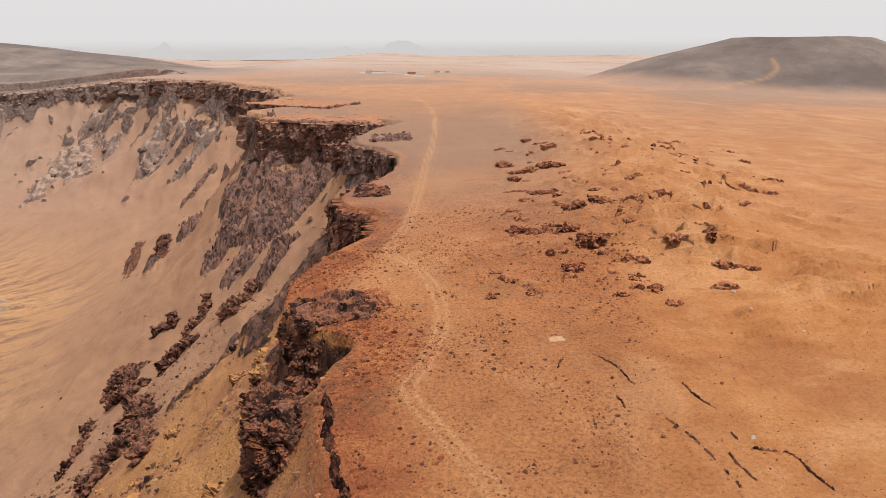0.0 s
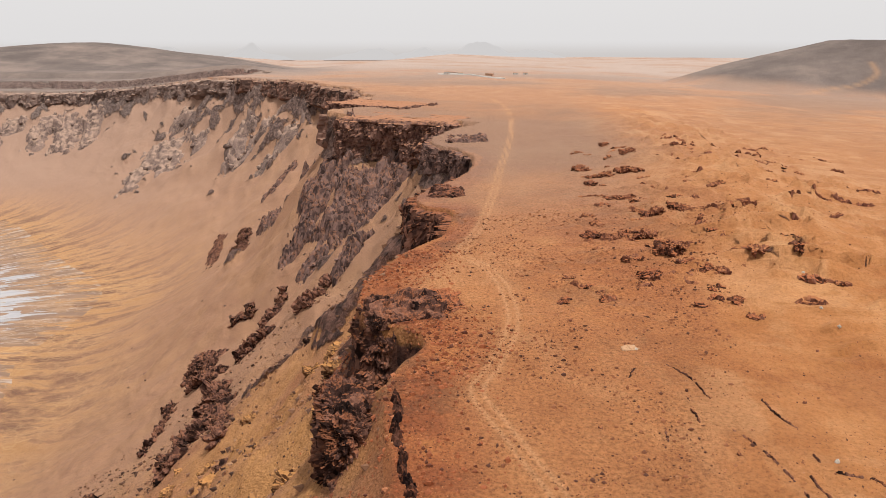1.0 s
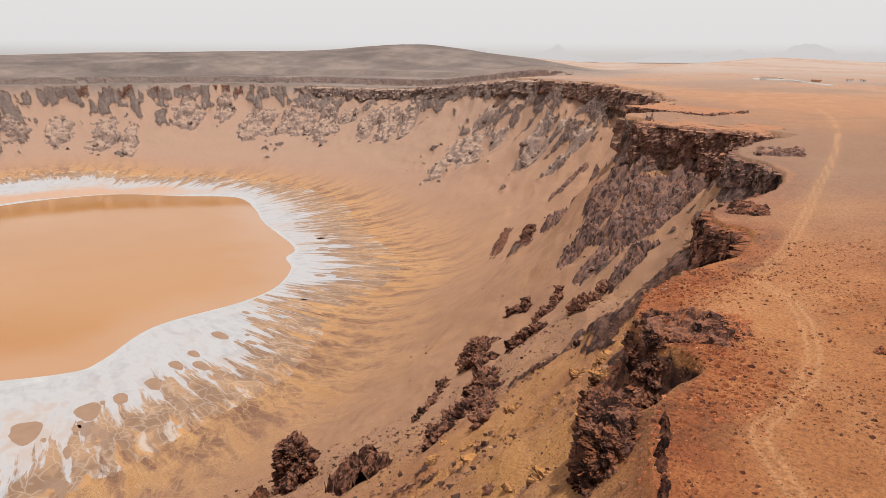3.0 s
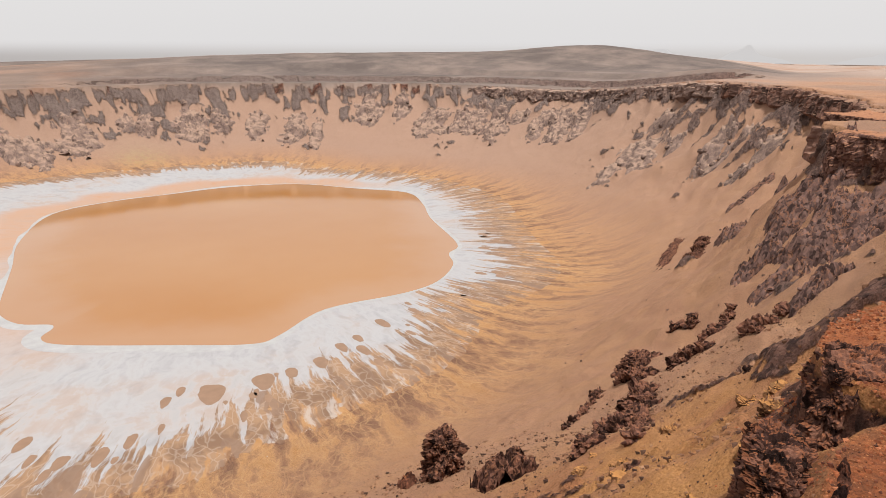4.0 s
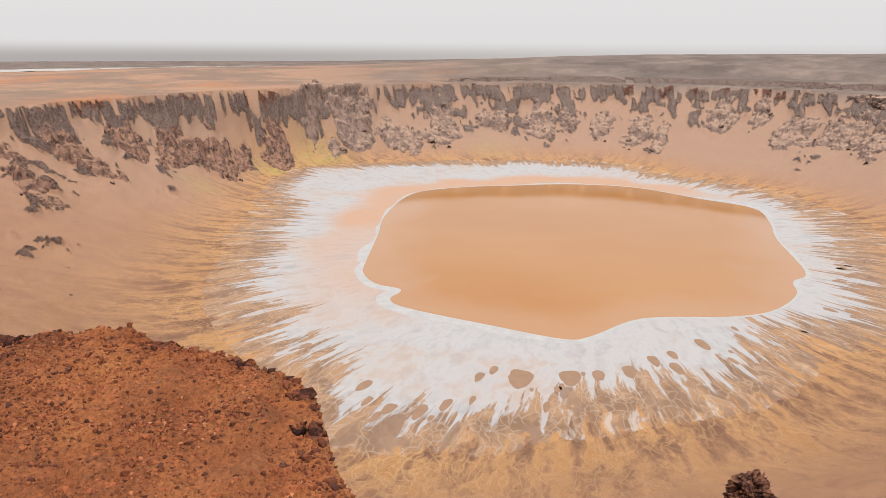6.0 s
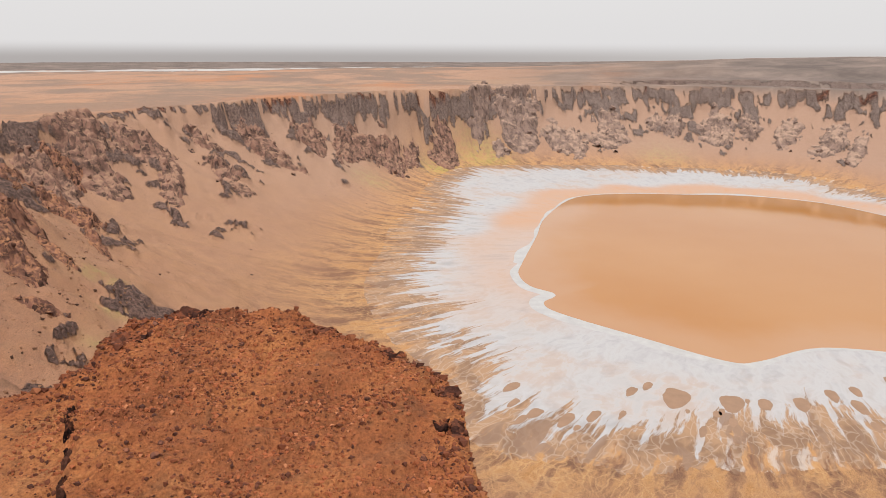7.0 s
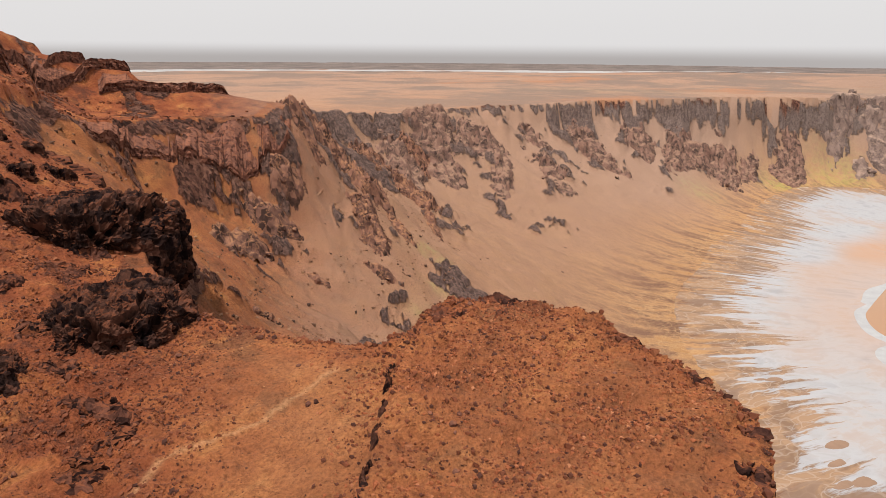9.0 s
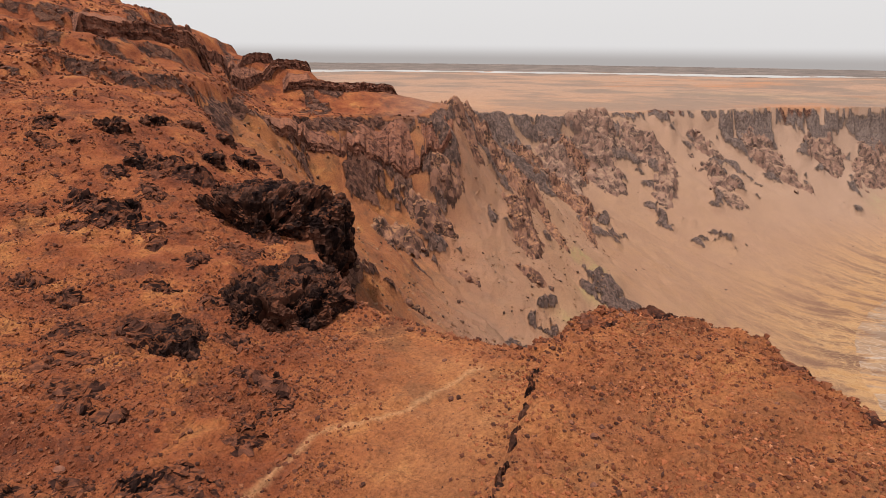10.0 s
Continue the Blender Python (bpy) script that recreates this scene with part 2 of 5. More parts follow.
    layer = terraces(110 * np.exp(-((x - hx) ** 2 + (y - hy) ** 2) / (2 * 155 ** 2)), x, y)[1] * (1 - inn)
    rock = np.maximum(np.maximum(np.maximum(bare, face), scarp), np.maximum(np.maximum(0.3 * knob, 0.6 * layer), 0.52 * slabs(x, y)[1] * (1 - inn)))
    ang = np.degrees(np.arctan2(-x, y))
    # lava field behind the far wall, cinder hill
    lava = (0.75 * smooth(1150, 1500, dist) + 0.25 * smooth(1700, 2100, dist)) * (1 - inn) * smooth(12, 20, ang) * (1 - smooth(60, 90, ang)) * (1 - smooth(2700, 3200, dist))
    hx, hy = polar(-27, 1320)
    cone = 1 - smooth(225, 270, np.hypot((x - hx) / 1.35, y - hy))
    # grey grows with distance to imitate haze; lava and cinder hill join it
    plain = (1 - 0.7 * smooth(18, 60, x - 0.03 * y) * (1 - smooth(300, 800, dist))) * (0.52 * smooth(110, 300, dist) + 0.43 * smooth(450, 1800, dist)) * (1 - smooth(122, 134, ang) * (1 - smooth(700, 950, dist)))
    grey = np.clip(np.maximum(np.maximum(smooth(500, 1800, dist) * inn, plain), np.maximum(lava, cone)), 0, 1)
    scrub = 0.0
    for gx, gy, gr in ((-1248, -53, 40), (-1454, 96, 45), (-469, -205, 14), (-415, -175, 10), (-367, -167, 8), (-1561, 201, 60), (-1578, 629, 60), (-473, -201, 14)):
        scrub = scrub + np.exp(-((x - gx) ** 2 + (y - gy) ** 2) / gr ** 2)
    scrub = scrub + 0.9 * np.exp(-((ang - 99) / 9) ** 2 - ((dist - 1700) / 130) ** 2) + 0.7 * np.exp(-((ang - 84) / 8) ** 2 - ((dist - 1980) / 110) ** 2)
    clod = np.clip(np.maximum(1 - smooth(16, 40, x - 0.03 * y + 9 * fbm(x / 18, y / 18, 3, 78)), inn) * (1 - smooth(420, 900, dist)) + smooth(75, 85, ang) * (1 - smooth(900, 1200, dist)), 0, 1)
    stony = smooth(3250, 3300, dist + 40 * vnoise(x / 200, y / 200, 77)) * smooth(55, 75, ang)
    red = smooth(108, 132, ang) * (1 - smooth(500, 900, dist)) + smooth(80, 90, ang) * (1 - smooth(112, 122, ang)) * (1 - smooth(125, 160, dist)) * 0.66
    ta, _, _ = near_line(x, y, TRACK_A, False)
    tb, _, _ = near_line(x, y, TRACK_B, False)
    tc, _, _ = near_line(x, y, TRACK_C, False)
    track = np.exp(-(tc / 4) ** 2) * 0.45 + np.maximum(np.exp(-((ta - 0.85) / 0.42) ** 2) * 0.6 + 0.16 * np.exp(-(ta / 2.4) ** 2), np.exp(-(tb / 0.5) ** 2) * 0.85)
    red = red * (1 - 0.2 * inn * smooth(125, 190, dist)) * smooth(15, 40, dist) * (1 - smooth(167, 178, ang))
    red = red * (1 - 0.3 * np.exp(-((ang - 127) / 8) ** 2) * (1 - smooth(95, 118, dist)))
    red = np.maximum(red, (1 - smooth(4, 16, np.abs(sd) * (1 + inn))) * (1 - smooth(180, 420, dist)) * (0.8 - 0.4 * inn))
    red = np.maximum(red, 0.5 * np.exp(-((x - 20) / 24) ** 2 - ((y - 150) / 75) ** 2))
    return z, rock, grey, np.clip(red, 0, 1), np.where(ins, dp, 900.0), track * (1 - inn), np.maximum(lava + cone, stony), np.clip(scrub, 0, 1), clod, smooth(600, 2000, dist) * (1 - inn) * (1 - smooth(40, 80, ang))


# ---- materials ----
def material(name, rough=0.9):
    m = bpy.data.materials.new(name)
    m.use_nodes = True
    b = m.node_tree.nodes["Principled BSDF"]
    b.inputs["Roughness"].default_value = rough
    b.inputs["Specular IOR Level"].default_value = 0.2
    return m, m.node_tree, b


def node(tree, kind, **sets):
    n = tree.nodes.new("ShaderNode" + kind)
    for key, value in sets.items():
        n.inputs[key].default_value = value
    return n


def noise_of(tree, scale, detail=6.0, rough=0.6, vector=None):
    n = node(tree, "TexNoise", Scale=scale, Detail=detail, Roughness=rough)
    if vector is None:
        vector = node(tree, "NewGeometry").outputs["Position"]
    tree.links.new(vector, n.inputs["Vector"])
    return n.outputs["Fac"]


def ramp(tree, fac, *stops):
    r = tree.nodes.new("ShaderNodeValToRGB")
    els = r.color_ramp.elements
    while len(els) < len(stops):
        els.new(0.5)
    for el, (pos, col) in zip(els, stops):
        el.position, el.color = pos, (*col, 1) if len(col) == 3 else col
    tree.links.new(fac, r.inputs[0])
    return r.outputs[0]


def mix(tree, fac, a, b, blend="MIX"):
    n = tree.nodes.new("ShaderNodeMixRGB")
    n.blend_type = blend
    for slot, v in zip(n.inputs, (fac, a, b)):
        if isinstance(v, bpy.types.NodeSocket):
            tree.links.new(v, slot)
        elif isinstance(v, (int, float)):
            slot.default_value = v
        else:
            slot.default_value = (*v, 1)
    return n.outputs[0]


def calc(tree, op, a, b=0.0):
    n = tree.nodes.new("ShaderNodeMath")
    n.operation = op
    for slot, v in zip(n.inputs, (a, b)):
        if isinstance(v, bpy.types.NodeSocket):
            tree.links.new(v, slot)
        else:
            slot.default_value = v
    return n.outputs[0]


def stretch(tree, vector, scale):
    n = tree.nodes.new("ShaderNodeVectorMath")
    n.operation = "MULTIPLY"
    n.inputs[1].default_value = scale
    tree.links.new(vector, n.inputs[0])
    return n.outputs[0]


def warped(tree, vector, scale, amount):
    """Coordinates pushed about by noise of the place, so that lines wander."""
    n = node(tree, "TexNoise", Scale=scale, Detail=3.0)
    tree.links.new(node(tree, "NewGeometry").outputs["Position"], n.inputs["Vector"])
    off = stretch(tree, n.outputs["Color"], (amount, amount, amount))
    add = tree.nodes.new("ShaderNodeVectorMath")
    tree.links.new(vector, add.inputs[0])
    tree.links.new(off, add.inputs[1])
    return add.outputs[0]


def bump(tree, shader, height, strength, distance):
    n = node(tree, "Bump", Strength=strength, Distance=distance)
    tree.links.new(height, n.inputs["Height"])
    tree.links.new(n.outputs[0], shader.inputs["Normal"])


def mask(tree, name):
    n = tree.nodes.new("ShaderNodeAttribute")
    n.attribute_name = name
    return n.outputs["Fac"]


def step(tree, fac, lo, hi):
    n = node(tree, "MapRange", **{"From Min": lo, "From Max": hi})
    n.interpolation_type = "SMOOTHSTEP"
    tree.links.new(fac, n.inputs["Value"])
    return n.outputs[0]


def radial(tree, turn, run):
    """Coordinates that run out from the middle of the salt flat: bearing and distance."""
    g = node(tree, "NewGeometry").outputs["Position"]
    sub = tree.nodes.new("ShaderNodeVectorMath")
    sub.operation = "SUBTRACT"
    sub.inputs[1].default_value = (MID[0], MID[1], 0)
    tree.links.new(g, sub.inputs[0])
    flat = stretch(tree, sub.outputs[0], (1, 1, 0))
    unit = tree.nodes.new("ShaderNodeVectorMath")
    unit.operation = "NORMALIZE"
    tree.links.new(flat, unit.inputs[0])
    size = tree.nodes.new("ShaderNodeVectorMath")
    size.operation = "LENGTH"
    tree.links.new(flat, size.inputs[0])
    arm = stretch(tree, unit.outputs[0], (turn, turn, 0))
    join = tree.nodes.new("ShaderNodeCombineXYZ")
    tree.links.new(calc(tree, "MULTIPLY", size.outputs["Value"], run), join.inputs[2])
    add = tree.nodes.new("ShaderNodeVectorMath")
    tree.links.new(arm, add.inputs[0])
    tree.links.new(join.outputs[0], add.inputs[1])
    return add.outputs[0]


BLACK_ROCK = ((0.018, 0.010, 0.008), (0.068, 0.033, 0.025), (0.20, 0.095, 0.063))
DARK_ROCK = ((0.030, 0.014, 0.010), (0.10, 0.044, 0.030), (0.23, 0.105, 0.066))
# lighter, greyer rock tones with the veil of distance haze mixed in
HAZED_ROCK = ((0.125, 0.088, 0.075), (0.18, 0.132, 0.113), (0.235, 0.178, 0.152))


RED_LAYER = ((0.07, 0.026, 0.017), (0.16, 0.062, 0.038), (0.25, 0.11, 0.068))


def rock_colour(t, grey=None, base=DARK_ROCK, grain=1.0):
    n1 = noise_of(t, 0.35 * grain, 8, 0.7 if grain == 1.0 else 0.6)
    n2 = noise_of(t, 0.06, 5, 0.6)
    tone = t.nodes.new("ShaderNodeSeparateXYZ")
    block = node(t, "TexVoronoi", Scale=0.55 * grain)
    t.links.new(stretch(t, warped(t, node(t, "NewGeometry").outputs["Position"], 0.4, 1.2), (1.0, 1.0, 0.6)), block.inputs["Vector"])
    t.links.new(block.outputs["Color"], tone.inputs[0])
    f = calc(t, "ADD", calc(t, "ADD", calc(t, "MULTIPLY", n1, 0.5), calc(t, "MULTIPLY", n2, 0.3)), calc(t, "MULTIPLY", tone.outputs[0], 0.24))
    f = calc(t, "ADD", calc(t, "MULTIPLY", calc(t, "SUBTRACT", f, 0.52), 1.7), 0.52)
    col = ramp(t, f, (0.32, base[0]), (0.5, base[1]), (0.72, base[2]))
    if grey is not None:
        col = mix(t, grey, col, ramp(t, f, (0.3, HAZED_ROCK[0]), (0.5, HAZED_ROCK[1]), (0.75, HAZED_ROCK[2])))
    return col


def silt_colour(t):
    """Ochre silt, combed towards the salt, with a net of paler veins."""
    streak = noise_of(t, 1.0, 5, 0.6, warped(t, radial(t, 42.0, 0.014), 0.03, 1.8))
    silt = ramp(t, streak, (0.38, (0.165, 0.088, 0.055)), (0.48, (0.275, 0.150, 0.080)), (0.55, (0.38, 0.212, 0.098)), (0.68, (0.355, 0.185, 0.074)))
    line = calc(t, "MULTIPLY", net_lines(t, 0.09), step(t, noise_of(t, 0.010, 4, 0.6), 0.36, 0.58))
    return mix(t, calc(t, "MULTIPLY", line, 0.5), silt, (0.48, 0.30, 0.145))


def net_lines(t, width):
    """A net of ridges between long cells that point away from the salt."""
    cell = t.nodes.new("ShaderNodeTexVoronoi")
    cell.feature = "DISTANCE_TO_EDGE"
    t.links.new(warped(t, radial(t, 17.0, 0.013), 0.02, 1.1), cell.inputs["Vector"])
    return calc(t, "SUBTRACT", 1.0, step(t, cell.outputs["Distance"], 0.02, width))


def ground_material():
    m, t, b = material("desert_ground", 1.0)
    fine = noise_of(t, 1.6, 8, 0.75)
    mid = noise_of(t, 0.09, 7, 0.65)
    wide = noise_of(t, 0.012, 5, 0.6)
    sand = ramp(t, mid, (0.3, (0.335, 0.128, 0.042)), (0.5, (0.41, 0.175, 0.062)), (0.72, (0.48, 0.225, 0.09)))
    sand = mix(t, step(t, wide, 0.42, 0.68), sand, (0.385, 0.16, 0.056))
    swirl = noise_of(t, 0.05, 6, 0.6, warped(t, stretch(t, node(t, "NewGeometry").outputs["Position"], (1.0, 0.45, 1.0)), 0.03, 26.0))
    sand = mix(t, calc(t, "MULTIPLY", step(t, swirl, 0.52, 0.64), 0.55), sand, (0.52, 0.275, 0.125))
    sand = mix(t, calc(t, "MULTIPLY", step(t, swirl, 0.46, 0.36), 0.4), sand, (0.27, 0.10, 0.04))
    clod = mask(t, "clod")
    wisp = noise_of(t, 0.11, 7, 0.62, warped(t, stretch(t, node(t, "NewGeometry").outputs["Position"], (0.42, 1.0, 1.0)), 0.035, 14.0))
    bare = calc(t, "SUBTRACT", 1.0, clod)
    sand = mix(t, calc(t, "MULTIPLY", calc(t, "MULTIPLY", step(t, wisp, 0.53, 0.66), bare), 0.5), sand, (0.52, 0.275, 0.125))
    sand = mix(t, calc(t, "MULTIPLY", calc(t, "MULTIPLY", step(t, wisp, 0.45, 0.36), bare), 0.6), sand, (0.33, 0.135, 0.042))
    sand = mix(t, calc(t, "MULTIPLY", clod, 0.55), sand, mix(t, mid, (0.285, 0.115, 0.048), (0.43, 0.20, 0.085)))
    red = ramp(t, mid, (0.28, (0.10, 0.026, 0.012)), (0.46, (0.225, 0.062, 0.024)), (0.58, (0.31, 0.10, 0.035)), (0.74, (0.42, 0.18, 0.06)))
    scab = noise_of(t, 0.075, 9, 0.72)
    red = mix(t, calc(t, "MULTIPLY", step(t, scab, 0.52, 0.61), 0.7), red, (0.085, 0.030, 0.018))
    col = mix(t, mask(t, "red"), sand, red)
    tint = calc(t, "MULTIPLY", mask(t, "red"), 0.9)
    # crater floor: ochre silt with streaks that run towards the salt
    edge = mask(t, "edge")
    silt = silt_colour(t)
    slope = mix(t, step(t, wide, 0.35, 0.7), (0.325, 0.15, 0.068), (0.365, 0.182, 0.086))
    slope = mix(t, calc(t, "MULTIPLY", step(t, mid, 0.45, 0.75), 0.5), slope, (0.25, 0.115, 0.055))
    earth = noise_of(t, 0.03, 5, 0.6)
    slope = mix(t, calc(t, "MULTIPLY", step(t, earth, 0.46, 0.58), calc(t, "SUBTRACT", 0.6, calc(t, "MULTIPLY", mask(t, "grey"), 0.6))), slope, (0.43, 0.215, 0.072))
    slope = mix(t, calc(t, "MULTIPLY", step(t, noise_of(t, 0.05, 7, 0.7), 0.52, 0.64), calc(t, "SUBTRACT", 0.65, calc(t, "MULTIPLY", mask(t, "grey"), 0.6))), slope, (0.25, 0.095, 0.042))
    inn = calc(t, "SUBTRACT", 1.0, step(t, edge, 450, 899))
    col = mix(t, inn, col, mix(t, tint, slope, red))
    col = mix(t, calc(t, "SUBTRACT", 1.0, step(t, edge, 40, 210)), col, silt)
    col = mix(t, calc(t, "MULTIPLY", calc(t, "MULTIPLY", mask(t, "scrub"), step(t, mid, 0.35, 0.6)), 0.7), col, (0.34, 0.30, 0.07))
    # distance haze painted in: the land turns paler and greyer on the far side
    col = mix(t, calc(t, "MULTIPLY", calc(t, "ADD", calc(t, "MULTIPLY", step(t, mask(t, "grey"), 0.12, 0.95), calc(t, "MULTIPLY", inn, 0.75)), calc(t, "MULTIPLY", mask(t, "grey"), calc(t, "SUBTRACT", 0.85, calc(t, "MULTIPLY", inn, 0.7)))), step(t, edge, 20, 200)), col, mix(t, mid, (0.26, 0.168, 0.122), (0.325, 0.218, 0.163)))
    far = noise_of(t, 0.004, 6, 0.62, stretch(t, node(t, "NewGeometry").outputs["Position"], (1.0, 1.0, 1.0)))
    dull = calc(t, "MULTIPLY", calc(t, "MULTIPLY", mask(t, "grey"), calc(t, "SUBTRACT", 1.0, inn)), step(t, far, 0.43, 0.57))
    col = mix(t, calc(t, "MULTIPLY", dull, 0.8), col, (0.17, 0.125, 0.10))
    rust = noise_of(t, 0.0022, 6, 0.65, warped(t, node(t, "NewGeometry").outputs["Position"], 0.002, 200.0))
    col = mix(t, calc(t, "MULTIPLY", calc(t, "MULTIPLY", step(t, mask(t, "grey"), 0.5, 0.8), calc(t, "SUBTRACT", 1.0, inn)), step(t, rust, 0.54, 0.68)), col, (0.33, 0.162, 0.09))
    # haze towards the horizon, painted into the plain's colour
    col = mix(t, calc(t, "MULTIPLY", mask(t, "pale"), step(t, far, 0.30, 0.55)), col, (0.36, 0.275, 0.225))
    col = mix(t, mask(t, "lava"), col, ramp(t, noise_of(t, 0.007, 8, 0.68), (0.38, (0.105, 0.083, 0.073)), (0.52, (0.15, 0.118, 0.102)), (0.66, (0.215, 0.165, 0.138))))
    col = mix(t, calc(t, "MULTIPLY", mask(t, "track"), 0.7), col, (0.50, 0.27, 0.13))
    torn = noise_of(t, 0.16, 8, 0.72)
    rockfac = step(t, calc(t, "ADD", mask(t, "rock"), calc(t, "ADD", calc(t, "MULTIPLY", calc(t, "SUBTRACT", torn, 0.5), 1.3), calc(t, "MULTIPLY", calc(t, "SUBTRACT", fine, 0.5), 0.4))), 0.40, 0.56)
    haze_lava_grey = calc(t, "MAXIMUM", calc(t, "MULTIPLY", mask(t, "grey"), inn), mask(t, "lava"))
    col = mix(t, rockfac, col, rock_colour(t, haze_lava_grey, ((0.045, 0.019, 0.013), (0.125, 0.053, 0.035), (0.24, 0.11, 0.07))))
    speck = ramp(t, fine, (0.33, (0.42, 0.38, 0.36)), (0.5, (1, 1, 1)), (0.68, (1.38, 1.36, 1.34)))
    col = mix(t, calc(t, "ADD", 0.48, calc(t, "MULTIPLY", clod, 0.32)), col, speck, "MULTIPLY")
    pebble = node(t, "TexVoronoi", Scale=2.3)
    t.links.new(node(t, "NewGeometry").outputs["Position"], pebble.inputs["Vector"])
    grain = ramp(t, pebble.outputs["Distance"], (0.0, (1.12, 1.12, 1.12)), (0.45, (1, 1, 1)), (0.8, (0.72, 0.68, 0.66)))
    col = mix(t, calc(t, "MULTIPLY", step(t, mid, 0.42, 0.6), calc(t, "MULTIPLY", clod, 0.6)), col, grain, "MULTIPLY")
    t.links.new(col, b.inputs["Base Color"])
    bump(t, b, calc(t, "SUBTRACT", calc(t, "ADD", calc(t, "ADD", calc(t, "MULTIPLY", fine, 0.5), calc(t, "MULTIPLY", calc(t, "MULTIPLY", wisp, bare), 0.9)), mid), calc(t, "SUBTRACT", calc(t, "MULTIPLY", calc(t, "MULTIPLY", pebble.outputs["Distance"], clod), 0.2), calc(t, "MULTIPLY", calc(t, "MULTIPLY", rockfac, torn), 7.0))), 0.9, 1.3)
    return m


def rock_material(name, dust=(0.24, 0.08, 0.035), grey=0.0, cover=0.55, base=DARK_ROCK, grain=1.0):
    m, t, b = material(name, 1.0)
    b.inputs["Specular IOR Level"].default_value = 0.06
    g = t.nodes.new("ShaderNodeValue")
    g.outputs[0].default_value = grey
    col = rock_colour(t, g.outputs[0], base, grain)
    up = t.nodes.new("ShaderNodeSeparateXYZ")
    t.links.new(node(t, "NewGeometry").outputs["Normal"], up.inputs[0])
    n = noise_of(t, 0.5 * grain, 6, 0.7)
    lie = step(t, calc(t, "ADD", up.outputs[2], calc(t, "MULTIPLY", n, 0.6)), 1.25 - cover * 0.5, 1.5 - cover * 0.5)
    vein = calc(t, "ABSOLUTE", calc(t, "SUBTRACT", noise_of(t, 0.14, 5, 0.6), 0.5))
    line = calc(t, "MULTIPLY", calc(t, "SUBTRACT", 1.0, step(t, vein, 0.005, 0.03)), step(t, up.outputs[2], 0.15, 0.5))
    col = mix(t, calc(t, "MULTIPLY", calc(t, "MAXIMUM", lie, calc(t, "MULTIPLY", line, 0.7)), 0.82), col, mix(t, n, dust, tuple(1.35 * c for c in dust)))
    t.links.new(col, b.inputs["Base Color"])
    bump(t, b, calc(t, "ADD", calc(t, "MULTIPLY", noise_of(t, 2.2 * grain, 8, 0.75 if grain == 1.0 else 0.6), 0.5), noise_of(t, 0.5 * grain, 6, 0.65)), 0.55, 0.9 / grain)
    return m


def rubble_material(name, dark, mean, light):
    """Loose stones, each of its own tone."""
    m, t, b = material(name, 0.9)
    col = ramp(t, node(t, "NewGeometry").outputs["Random Per Island"], (0.0, dark), (0.1, dark), (0.45, mean), (0.85, mean), (1.0, light))
    n = noise_of(t, 3.0, 5, 0.7)
    col = mix(t, 0.6, col, ramp(t, n, (0.3, (0.55, 0.55, 0.55)), (0.7, (1.3, 1.3, 1.3))), "MULTIPLY")
    t.links.new(col, b.inputs["Base Color"])
    return m


def holes(t, turn, run, warp, lo, hi, out, grow):
    """Long rounded patches that point away from the middle, more and larger towards the outside."""
    cell = t.nodes.new("ShaderNodeTexVoronoi")
    cell.inputs["Scale"].default_value = 1.0
    t.links.new(warped(t, radial(t, turn, run), 0.02, warp), cell.inputs["Vector"])
    pick = t.nodes.new("ShaderNodeSeparateXYZ")
    t.links.new(cell.outputs["Color"], pick.inputs[0])
    size = calc(t, "ADD", calc(t, "MULTIPLY", pick.outputs[0], 0.36), calc(t, "MULTIPLY", calc(t, "SUBTRACT", out, grow), 2.1))
    return step(t, calc(t, "SUBTRACT", size, cell.outputs["Distance"]), lo, hi)


